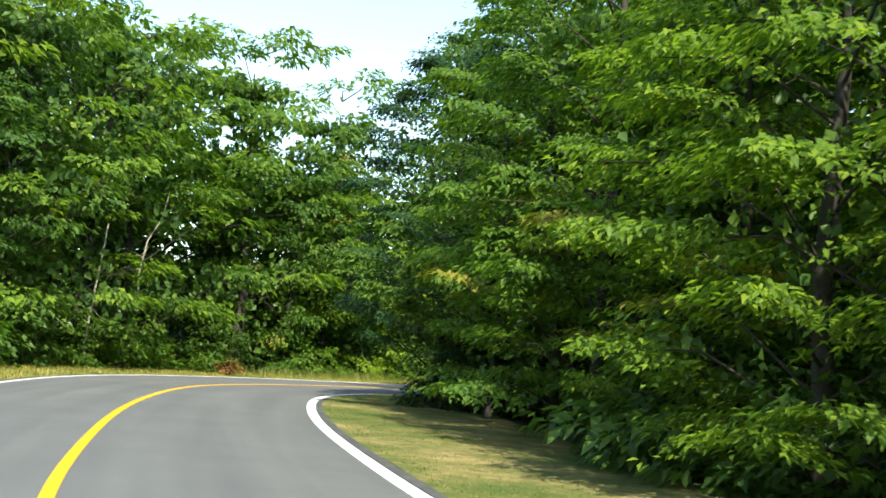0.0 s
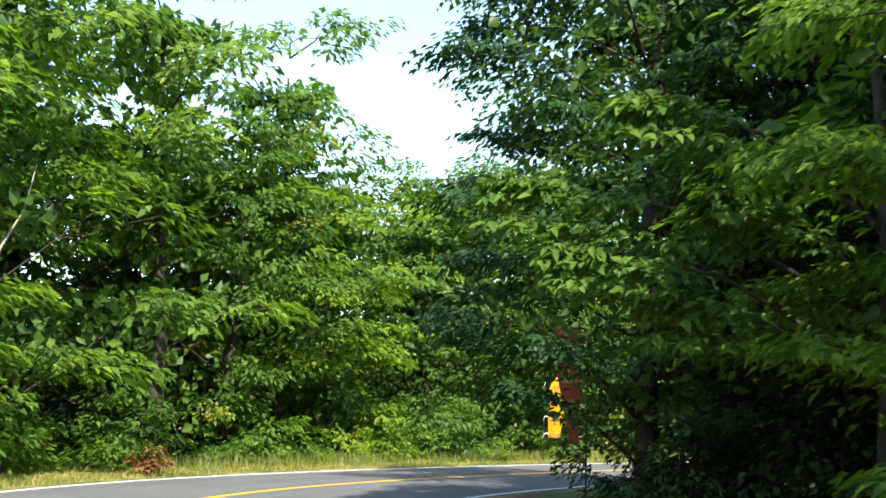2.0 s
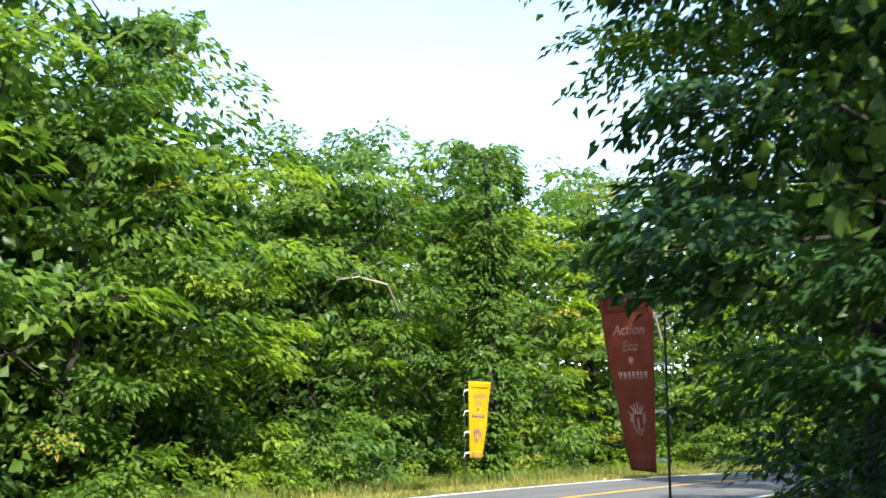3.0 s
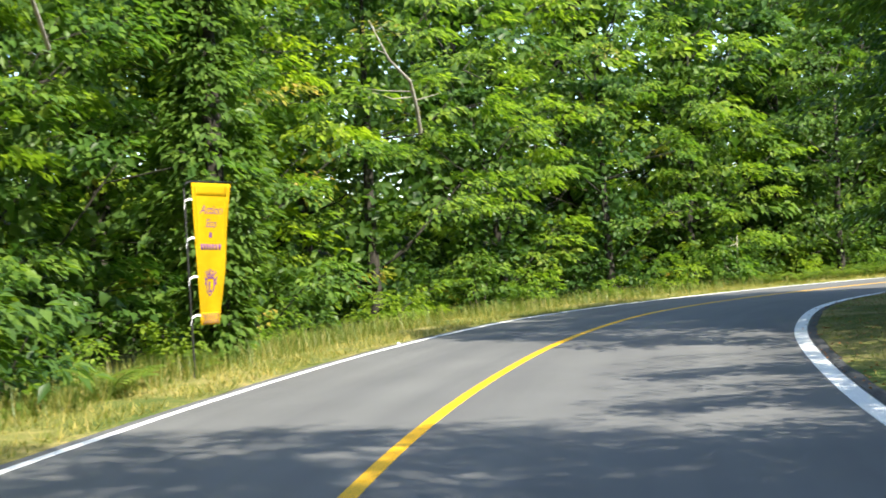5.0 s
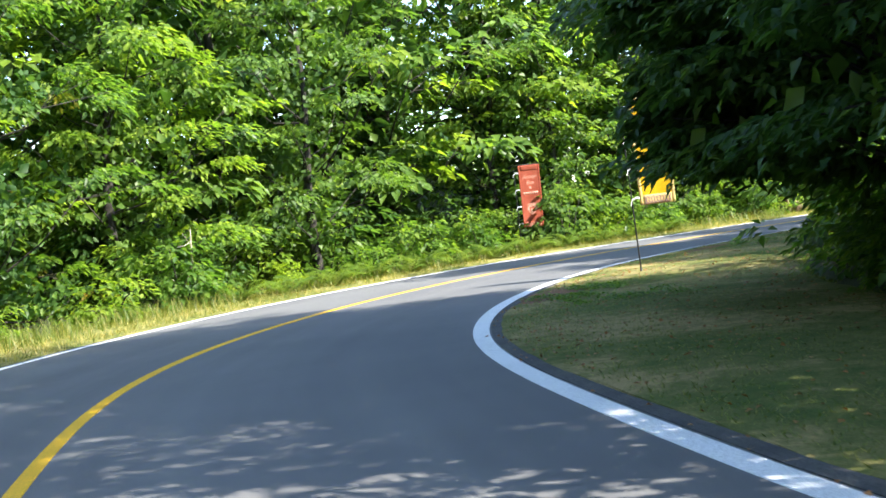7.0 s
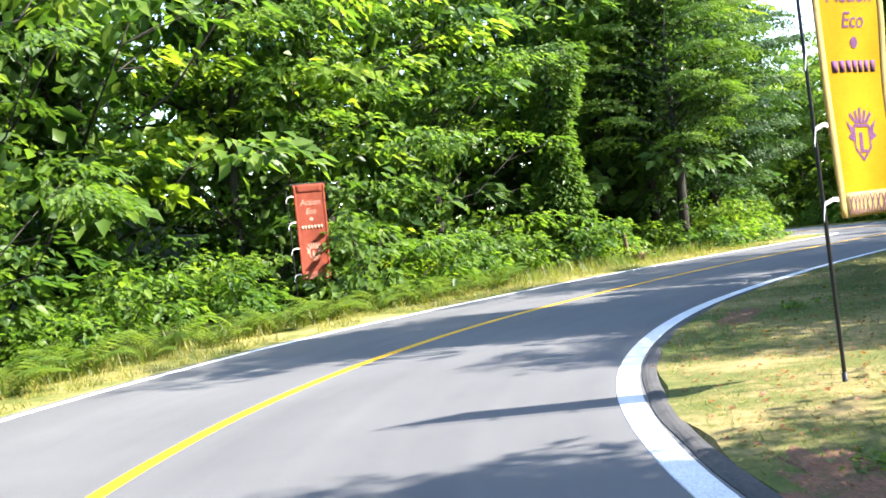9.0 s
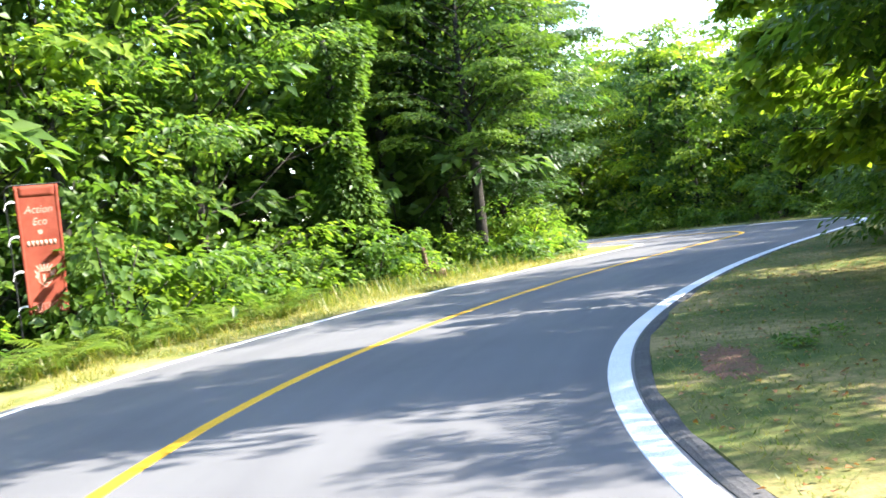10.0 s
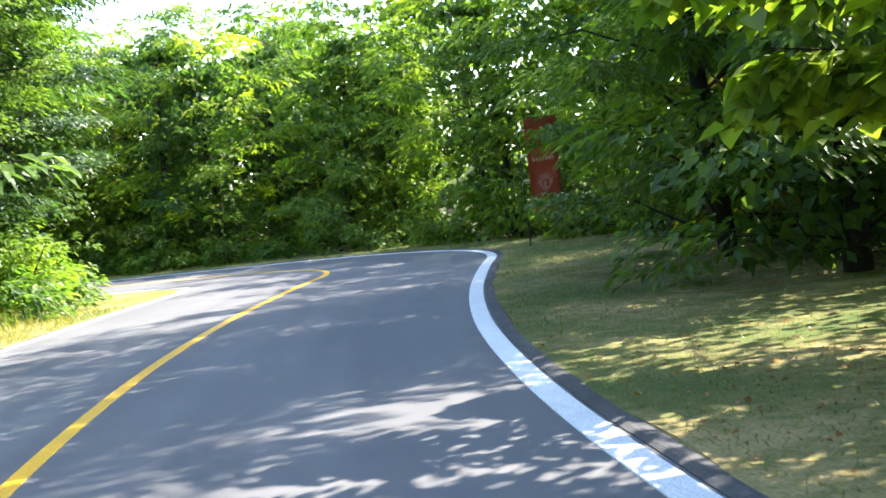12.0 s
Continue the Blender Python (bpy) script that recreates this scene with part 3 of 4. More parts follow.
rng = np.random.default_rng(11)
LIGHT_TREE = "light green broadleaved tree at the wood's edge"
PATTERNS = [
    make_tree("tree", 1, 9.5, 3.0, 0.9, 11, 112, 45, 0.2, M_LEAF, 0.13),
    make_tree("tree", 2, 11.0, 3.2, 1.4, 12, 116, 45, 0.2, M_LEAF, 0.15),
    make_tree("tree", 3, 8.0, 2.7, 0.6, 10, 108, 45, 0.189, M_LEAF_B, 0.11, LIGHT_TREE),
    make_tree("tree", 4, 10.0, 3.1, 0.8, 12, 120, 44, 0.189, M_LEAF_D, 0.14, "dark green broadleaved tree in dense leaf"),
    make_tree("tree", 5, 7.0, 2.6, 0.5, 10, 104, 44, 0.189, M_LEAF_B, 0.10, LIGHT_TREE),
    make_tree("tree", 6, 13.0, 3.7, 3.0, 14, 124, 45, 0.221, M_LEAF, 0.17, "tall broadleaved tree with a high green crown"),
    # the second row and beyond
    make_tree("tree", 7, 11.0, 3.3, 0.8, 13, 105, 21, 0.345, M_LEAF, 0.17, "broadleaved tree standing deeper in the wood", inner_leaf=0.4, veil=32),
    make_tree("tree", 8, 12.5, 3.6, 1.2, 14, 110, 21, 0.345, M_LEAF_B, 0.18, "broadleaved tree standing deeper in the wood", inner_leaf=0.4, veil=32),
    make_tree("tree", 9, 10.5, 3.2, 0.6, 13, 105, 21, 0.345, M_LEAF_D, 0.16, "dark green tree standing deeper in the wood", inner_leaf=0.4, veil=32),
    # with turning leaves
    make_tree("tree", 10, 9.0, 2.9, 0.5, 11, 120, 44, 0.189, M_LEAF, 0.13, "broadleaved tree with some yellowing sprays", yellow=0.1),
    make_tree("tree", 12, 10.5, 3.0, 0.6, 18, 230, 44, 0.18, M_LEAF_D, 0.12, "very dense dark green tree beside the road", inner_leaf=0.24),
    # close to the road, with finer leaves
    make_tiered("tree", 13, 9.5, 3.0, 0.8, 42, 0.135, M_LEAF, 0.11, "green tree with level boughs hanging over the lawn", each=12, turned=0.06, fine=False),
    make_tiered("tree", 14, 8.4, 2.8, 0.9, 40, 0.125, M_LEAF, 0.11, "green tree with level boughs beside the lawn", each=11, turned=0.04, fine=False),
    make_tiered("tree", 15, 10.0, 3.0, 1.7, 58, 0.128, M_LEAF_SHADE, 0.12, "dark green small-leaved tree beside the road, blackened for shade", each=12, twigs=11, veil=90, inner_leaf=0.17, fine=False),
    # broad ones that shade the lawn
    make_tiered("tree", 17, 11.0, 3.9, 2.2, 46, 0.168, M_LEAF_D, 0.16, "broad dark green tree with level boughs over the lawn", each=10, twigs=11, veil=60, inner_leaf=0.22, fine=False),
    make_tiered("tree", 18, 12.5, 4.0, 4.6, 48, 0.14, M_LEAF_D, 0.17, "tall dark green tree with a high broad crown", each=13, twigs=11, veil=60, inner_leaf=0.22, fine=False),
]
HEIGHTS = [9.5, 11.0, 8.0, 10.0, 7.0, 13.0, 11.0, 12.5, 10.5, 9.0, 10.5, 9.0, 8.0, 10.0, 11.0, 12.5]
SHRUBS = [
    make_shrub("shrub", 21, 1.3, 1.1, 60, 18, 0.18, M_LEAF, "bright green bush at the edge of the wood"),
    make_shrub("shrub", 22, 2.2, 1.4, 66, 14, 0.22, M_LEAF, "leafy green bush at the edge of the wood"),
    make_shrub("shrub", 23, 0.8, 0.9, 45, 18, 0.15, M_LEAF_B, "low green bush beside the grass verge"),
    make_shrub("shrub", 24, 2.8, 1.6, 70, 13, 0.26, M_LEAF_D, "tall dark green bush under the trees"),
    make_shrub("shrub", 25, 2.1, 1.35, 110, 26, 0.12, M_LEAF_SHADE, "small-leaved bush under the trees, leaf colour darkened for shade"),
]
used = set()


def plant(pattern, x, y, scale, turn):
    """A pattern itself the first time, copies of it after that."""
    m = pose(x, y, ground_z(x, y), 0, 0, turn) @ Matrix.Scale(scale, 4)
    if pattern.name not in used:
        used.add(pattern.name)
        pattern.matrix_basis = m
        return pattern
    kept = pattern.scale.copy()
    pattern.scale = (1, 1, 1)
    ob = copy_thing(pattern, m)
    pattern.scale = kept
    return ob


# the banner flags' places, kept clear of leaves
FLAGS = [(18.1, 49.55), (63.5, 52.95), (44.9, 46.96), (75.6, 28.8), (10.0, 30.6)]


# gaps between the crowns through which the sun reaches the road: a place on the road and half the gap's width
SUN_GAPS = [(21.8, 43.0, 1.4), (44.4, 47.0, 0.9), (49.9, 47.0, 0.3), (59.3, 45.0, 0.5)]


def in_sun_gap(x, y, reach):
    """Whether a crown of that reach, on the sunny side of the road, would close a gap."""
    for gx, gy, half in SUN_GAPS:
        dx, dy = x - gx, y - gy
        ahead = dx * SUN_FROM.x + dy * SUN_FROM.y
        if 0 < ahead < 12 and abs(dx * SUN_FROM.y - dy * SUN_FROM.x) < half + reach:
            return True
    return False


def out_of_sight(x, y):
    """Parts of the plan that lie behind the camera or behind the whole depth of the wood."""
    return y < -9 or (x < -8.5 and y < 29) or x < -12 or (17 < x < 20 and y < 24) or (72 < x < 90 and y < 20) or x > 107


def tallest(x, y):
    """How high the trees grow in the parts of the wood that stand lower than the rest."""
    if 13 < x < 46 and y > 53:
        return 10.8 + 0.24 * (y - 54)
    if -8 < x < 6 and 28 < y < 46:
        return (14.2 if x > -1.5 else 12.8) + 0.17 * (y - 30)
    return 30.0


def near_flag(x, y):
    return min(math.hypot(x - a, y - b) for a, b in FLAGS)


def row(s0, s1, d, gap, kinds, low, high, jitter=0.8, keep=6.5):
    rng = np.random.default_rng(int(s0 * 31 + abs(d) * 17 + gap * 5) + (1000 if d < 0 else 0))
    s = s0
    while s < s1:
        at, off = s + rng.uniform(-0.4, 0.4) * gap, d + rng.uniform(-jitter, jitter)
        x, y = on_road(at, off)
        if near_flag(x, y) < 4.0:
            x, y = on_road(at, off + math.copysign(2.2, off))
        k, scale, turn = int(rng.choice(kinds)), rng.uniform(low, high), rng.uniform(0, 360)
        scale = min(scale, (tallest(x, y) - ground_z(x, y)) / HEIGHTS[k])
        if abs(off_road(x, y)[0]) > keep and not out_of_sight(x, y) and not (d < 0 and in_sun_gap(x, y, 1.8 * scale)):
            plant(PATTERNS[k], x, y, scale, turn)
        s += gap * rng.uniform(0.85, 1.15)


def shrub_row(s0, s1, d, gap, keep, kinds=(0, 1, 2), jitter=0.5):
    rng = np.random.default_rng(int(s0 * 37 + abs(d) * 19 + gap * 7) + (1000 if d < 0 else 0))
    s = s0
    while s < s1:
        x, y = on_road(s, d + rng.uniform(-jitter, jitter))
        if abs(off_road(x, y)[0]) > keep and near_flag(x, y) > 1.7 and not out_of_sight(x, y):
            plant(SHRUBS[int(rng.choice(kinds))], x, y, rng.uniform(0.7, 1.2), rng.uniform(0, 360))
        s += gap * rng.uniform(0.7, 1.3)


# left side
row(24, 40, 8.8, 3.7, [0, 1, 3, 9], 1.2, 1.4, 1.0)
row(40, 52, 8.6, 3.4, [0, 3, 9, 0], 1.4, 1.6, 0.8)
plant(PATTERNS[0], 8.4, 48.9, 1.5, 20)
row(52, 64, 8.8, 3.7, [2, 4, 9, 2], 1.1, 1.3, 1.0)
row(64, 95, 8.8, 4.0, [0, 2, 0, 9, 3], 1.05, 1.3, 1.2)
row(95, 118, 8.8, 4.0, [0, 2, 3, 4, 9], 0.95, 1.2, 1.2)
row(18, 51, 12.5, 3.4, [8, 7, 5, 6], 1.3, 1.5)
row(52, 66, 12.3, 3.2, [6, 8, 8], 0.95, 1.1)
row(48, 70, 16.0, 3.6, [8, 6, 8], 0.85, 1.0)
row(68, 95, 12.5, 3.7, [6, 8, 7, 5], 1.25, 1.45)
row(78, 104, 15.5, 5.0, [5, 7], 1.25, 1.4)
row(95, 120, 12.5, 3.6, [6, 7, 8], 1.25, 1.45)
row(120, 128, 12.5, 3.6, [6, 8], 1.0, 1.1)
row(72, 112, 17.5, 5.4, [8, 6], 1.3, 1.5)
row(18, 50, 17.0, 6.6, [6, 7, 8], 1.3, 1.5)
shrub_row(44, 70, 13.5, 3.2, 11, (3,))
shrub_row(26, 60, 6.6, 1.9, 5.3, (0, 1, 2, 3))
shrub_row(60, 92, 6.9, 2.6, 5.6, (1, 2, 3))
shrub_row(92, 124, 6.7, 2.1, 5.4, (1, 2, 3, 1))
shrub_row(26, 128, 9.8, 3.0, 8, (1, 3))
shrub_row(34, 122, 11.6, 2.5, 10, (3,))
# the corner inside the sharp bend
for x, y, k, size in ((77.9, 41.2, 15, 0.85), (85.4, 38.4, 13, 1.4), (82.0, 40.2, 13, 1.3), (88.8, 39.2, 10, 1.4), (86.5, 41.5, 7, 1.2), (80.4, 43.4, 8, 1.35), (90.5, 42.0, 6, 1.3), (84.2, 44.6, 7, 1.3)):
    plant(PATTERNS[k], x, y, size, 50 * k)
for x, y, k, size in ((83.6, 37.4, 1, 0.9), (81.0, 38.6, 0, 1.2), (79.0, 39.6, 1, 1.0), (77.6, 40.8, 0, 1.2), (85.0, 36.6, 3, 0.8), (79.6, 39.4, 1, 0.9), (87.6, 37.0, 1, 1.0)):
    plant(SHRUBS[k], x, y, size, 70 * k)
# right side
# this first row stays out of view, added only to cast shade
row(-16, 3, -8.2, 3.4, [6, 8, 8], 0.95, 1.1, 0.3, keep=6.8)
row(11, 29, -8.9, 3.0, [11, 12, 11], 1.0, 1.2, 0.9, keep=6.8)
# patterns 13 and shrubs 4 carry the thicket's shade in their leaf colour
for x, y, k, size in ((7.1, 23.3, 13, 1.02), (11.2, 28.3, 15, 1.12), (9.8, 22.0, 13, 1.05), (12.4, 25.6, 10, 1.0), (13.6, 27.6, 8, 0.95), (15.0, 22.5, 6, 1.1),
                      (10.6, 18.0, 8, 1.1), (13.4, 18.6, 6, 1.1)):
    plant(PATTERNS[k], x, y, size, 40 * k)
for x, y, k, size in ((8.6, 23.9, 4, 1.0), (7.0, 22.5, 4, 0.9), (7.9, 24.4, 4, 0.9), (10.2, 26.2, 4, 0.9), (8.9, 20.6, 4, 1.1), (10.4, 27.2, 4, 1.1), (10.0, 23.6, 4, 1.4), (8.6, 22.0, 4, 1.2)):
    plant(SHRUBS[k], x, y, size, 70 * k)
# the tree at (6.7, -3.4) is unseen, added to shade the thicket ahead
for x, y, k, size in ((6.7, -3.4, 11, 1.1), (36.6, 42.6, 14, 1.1), (34.6, 42.4, 14, 1.05), (26.9, 40.0, 14, 1.12), (32.2, 41.2, 14, 1.12), (38.6, 42.3, 14, 1.0), (19.8, 35.4, 3, 0.7), (17.2, 33.2, 3, 0.75), (14.6, 31.4, 3, 0.8), (22.6, 32.6, 3, 0.9)):
    plant(PATTERNS[k], x, y, size, 30 * k)
row(0, 34, -12.4, 3.8, [6, 8, 6], 0.95, 1.2, keep=11)
row(36, 64, -18.0, 4.2, [6, 8, 6], 0.85, 1.0, keep=15)
row(71, 92, -11.5, 3.4, [10, 3, 3, 10], 1.15, 1.3, 0.5, keep=8.8)
row(92, 124, -10.2, 3.4, [9, 0, 11, 0], 1.25, 1.4, keep=8.8)
row(66, 104, -15.0, 5.0, [6, 8, 8], 1.15, 1.3, keep=12)
row(104, 124, -15.0, 5.0, [6, 7], 0.7, 0.85, keep=12)
plant(PATTERNS[14], 53.6, 40.0, 1.05, 200)
plant(PATTERNS[14], 48.4, 39.6, 0.75, 110)
plant(PATTERNS[10], 62.2, 35.8, 1.15, 70)
plant(PATTERNS[11], 66.0, 33.4, 1.15, 70)
plant(PATTERNS[9], 66.0, 30.8, 1.0, 20)
for x, y, k, size in ((69.0, 28.2, 11, 1.05), (72.2, 26.4, 12, 1.05), (75.2, 24.2, 2, 1.3), (78.4, 22.6, 4, 1.4), (81.8, 21.4, 9, 1.1), (85.4, 21.6, 2, 1.25),
                      (88.6, 23.0, 4, 1.0), (91.5, 20.5, 7, 0.6)):
    plant(PATTERNS[k], x, y, size, 35 * k + x)
for x, y, k, size in ((73.6, 26.0, 3, 0.9), (76.4, 24.8, 1, 1.0), (79.8, 23.2, 3, 1.0), (83.2, 22.8, 1, 1.0), (70.6, 28.2, 3, 0.9), (86.8, 23.4, 1, 1.0)):
    plant(SHRUBS[k], x, y, size, 70 * k + x)
shrub_row(10, 20, -8.6, 2.4, 8.0, (3,), 0.2)
shrub_row(68, 131, -9.9, 2.2, 8.6, (1, 3))
# beyond the sharp bend
for k, (x, y) in enumerate(((95, 17), (99, 20), (102, 24), (106, 28), (103, 18))):
    plant(PATTERNS[6 + k % 2], x, y, 0.8, 47 * k)
row(130, 164, -8.2, 3.0, [2, 4, 9, 2], 1.0, 1.2, keep=6.5)
row(130, 164, -12.5, 3.2, [6, 7, 7], 0.75, 0.85, keep=10)
row(126, 164, -16.5, 3.4, [6, 7, 6], 0.72, 0.82, keep=13)
shrub_row(126, 164, -14.0, 3.0, 11, (3, 1))
shrub_row(130, 164, -6.6, 1.6, 5.5, (0, 1, 0))
shrub_row(124, 164, -10.2, 2.6, 8, (1, 0))




def bough_tree(x, y, height, tips, leaf, mat, seed, label, width=0.9, twigs=10, each=12, aspect=0.27, turned=()):
    """A slender tree with long boughs that reach the given tips, each with drooping fans of large leaves."""
    rng = np.random.default_rng(seed)
    root = new("tree")
    z0 = ground_z(x, y)
    verts, faces = [], []
    tube(verts, faces, [(x, y, z0 - 0.25), (x + 0.08, y - 0.05, z0 + height * 0.4), (x - 0.06, y + 0.1, z0 + height)], [0.11, 0.08, 0.02], 8)
    mesh_object("trunk", verts, faces, M_BARK, root, True)
    green, gold = [], []
    for k, tip in enumerate(tips):
        tip = np.array(tip, float)
        reach = math.hypot(tip[0] - x, tip[1] - y)
        base = np.array([x, y, max(z0 + 0.4, tip[2] - 0.25 * reach)])
        mid = base * 0.5 + tip * 0.5 + (0, 0, 0.14 * reach)
        end = tip + (0, 0, 0.16 * reach * 0.6)
        verts, faces = [], []
        tube(verts, faces, [base, mid, end], [0.035, 0.02, 0.005], 5)
        mesh_object("bough", verts, faces, M_BARK, root, True)
        for start, spread in ((base * 0.6 + mid * 0.4, 1.0), (mid, 0.7), (mid * 0.5 + end * 0.5, 0.45)):
            (gold if k in turned else green).append(fan(rng, start, end + (0, 0, rng.uniform(-0.08, 0.08)), width * spread, twigs, each))
    for part_name, sets, m in (("crown", green, mat), ("yellowing_foliage", gold, M_LEAF_Y)):
        if sets:
            leaf_cloud(part_name, *(np.concatenate([q[i] for q in sets]) for i in range(3)), leaf, rng, m, root, aspect, True)
    return tagged(root, label, "tree", "trees of the wood")


bough_tree(7.3, 19.2, 7.5, [(3.7, 20.1, 3.4), (4.2, 19.8, 2.8), (4.5, 19.0, 4.1), (5.1, 18.6, 3.3), (5.2, 19.7, 2.4)],
           0.14, M_LEAF_D, 81, "green tree with long drooping boughs over the lawn", 0.9, each=14)
bough_tree(8.0, 10.9, 6.5, [(4.3, 10.4, 4.4), (4.4, 10.8, 3.4), (4.6, 10.1, 2.6), (4.9, 9.6, 3.8), (4.9, 12.9, 4.6)],
           0.16, M_LEAF, 82, "green tree with drooping boughs and large leaves", 0.8, turned=(4,))
bough_tree(35.4, 42.0, 7.0, [(36.2, 45.7, 2.7), (35.5, 45.4, 2.0), (37.1, 45.4, 3.3), (34.5, 45.2, 2.7), (36.7, 44.9, 1.8), (35.2, 45.8, 3.5), (36.4, 45.3, 2.3), (35.9, 45.2, 3.0), (36.9, 45.9, 2.2)],
           0.19, M_LEAF_D, 84, "dark green tree with low boughs over the lawn", 1.1, 13, 15)
bough_tree(56.5, 38.4, 7.0, [(59.5, 41.5, 2.9), (58.9, 41.9, 4.2), (59.3, 40.9, 1.9), (58.0, 42.0, 3.4), (60.0, 39.9, 2.8), (57.2, 41.6, 4.6), (59.2, 38.6, 3.6), (57.6, 41.0, 2.2), (55.3, 43.0, 4.9), (56.2, 42.6, 5.8), (54.6, 42.0, 5.4)],
           0.24, M_LEAF_B, 83, "bright green tree with large lobed leaves over the lawn", 1.0, 9, 9, 0.42)


# patterns that no place has taken
for pattern in PATTERNS + SHRUBS:
    if pattern.name not in used:
        for ob in list(pattern.children_recursive) + [pattern]:
            bpy.data.objects.remove(ob)


def far_woods():
    """The dense wood behind the first trees on both sides."""
    r = np.random.default_rng(5)
    pts = []
    while len(pts) < 50000:
        s, d, z = r.uniform(-20, 165), r.uniform(13.5, 30) * r.choice((-1, 1)), r.uniform(0, 1)
        x, y = on_road(s, d)
        top = 9.5 + 2.0 * noise.noise((x * 0.12, y * 0.12, 4)) + 1.5 * noise.noise((x * 0.5, y * 0.5, 8))
        top *= 0.45 if d < 0 and s > 112 else (0.95 if d > 0 and 50 < s < 68 else 1.0)
        pts.append((x, y, ground_z(x, y) + 0.2 + z * top * 0.8))
    pts = np.array(pts)
    # nothing near any part of the road
    keep = np.ones(len(pts), bool)
    for k in range(0, N_S, 6):
        keep &= ((pts[:, :2] - LINE[k]) ** 2).sum(1) > 13.0 ** 2
    pts = pts[keep]
    pts = pts[[not in_sun_gap(x, y, 0.3) for x, y, _ in pts]]
    ob = leaf_cloud("far_woods", pts, r.normal(0, 1, pts.shape) * (1, 1, 0.5), r.normal(0, 0.7, pts.shape) + (0, 0, 0.8), 0.5, r, M_LEAF_D, None, 0.34)
    tagged(ob, "dense green wood behind the roadside trees", "wood", kind="stuff")


far_woods()

# ---- ferns ----
FERN = make_fern("fern", 31, 0.8, M_FERN, "bright green fern with arching fronds on the verge")
FERN_SPOTS = [(61.5, 4.9, 1.0), (62.6, 5.2, 0.8), (64.9, 5.1, 0.7)]
FERN_SPOTS += [(92.5 + 0.62 * k, 5.0 + 0.45 * math.sin(k * 2.3), 1.0 + 0.25 * math.sin(k * 1.7)) for k in range(32)]
for k, (s, d, size) in enumerate(FERN_SPOTS):
    x, y = on_road(s, d)
    m = pose(x, y, ground_z(x, y) + 0.03, 0, 0, k * 77) @ Matrix.Scale(size, 4)
    if k == 0:
        FERN.matrix_basis = m
    else:
        kept = FERN.scale.copy()
        FERN.scale = (1, 1, 1)
        copy_thing(FERN, m)
        FERN.scale = kept


# ---- banner flags ----
CLOTH_W, CLOTH_H = 0.78, 2.15


def cloth_point(u, v, twist, seed):
    """A place on the hanging cloth: u across from the pole, v down from the arm, both 0 to 1."""
    sway = 0.02 * math.sin(u * 7 + v * 3 + seed) * (0.3 + v) + 0.012 * math.sin(v * 11 + seed * 2) * u
    a = twist * v
    x = u * CLOTH_W * (1 - 0.12 * v * abs(math.sin(twist)))
    return Vector((x * math.cos(a), sway + x * math.sin(a), -v * CLOTH_H - 0.02 * u * math.sin(seed)))


def cloth_mesh(name, rect, mat, parent, twist, seed, lift, nu=10, nv=26, thick=0.004):
    """A rectangle (u0, v0, u1, v1) of the cloth, lifted off it a little on both faces."""
    u0, v0, u1, v1 = rect
    verts, faces = [], []
    for face in (-1, 1):
        for j in range(nv + 1):
            for i in range(nu + 1):
                p = cloth_point(u0 + (u1 - u0) * i / nu, v0 + (v1 - v0) * j / nv, twist, seed)
                verts.append(p + Vector((0, face * (thick / 2 + lift), 0)))
    w, off = nu + 1, (nu + 1) * (nv + 1)
    for j in range(nv):
        for i in range(nu):
            q = (j * w + i, j * w + i + 1, (j + 1) * w + i + 1, (j + 1) * w + i)
            faces += [q, tuple(off + k for k in q[::-1])]
    rim = [i for i in range(w)] + [j * w + nu for j in range(1, nv + 1)] + [nv * w + i for i in range(nu - 1, -1, -1)] + [j * w for j in range(nv - 1, 0, -1)]
    faces += [(rim[k], off + rim[k], off + rim[(k + 1) % len(rim)], rim[(k + 1) % len(rim)]) for k in range(len(rim))]
    return mesh_object(name, verts, faces, mat, parent, True)


def cloth_text(body, u, v, size, mat, parent, twist, seed, face=1):
    """Lettering laid on the cloth's front."""
    cu = bpy.data.curves.new("lettering", "FONT")
    cu.body, cu.size, cu.align_x, cu.align_y, cu.shear = body, size, "CENTER", "CENTER", 0.25
    tmp = new("lettering", cu)
    bpy.context.view_layer.update()
    me = bpy.data.meshes.new_from_object(tmp.evaluated_get(bpy.context.evaluated_depsgraph_get()))
    bpy.data.objects.remove(tmp)
    for w in me.vertices:
        w.co = cloth_point(u + face * w.co.x / CLOTH_W, v - w.co.y / CLOTH_H, twist, seed) + Vector((0, -0.006 * face, 0))
    me.materials.append(mat)
    ob = new("lettering", me)
    ob.parent = parent
    return ob


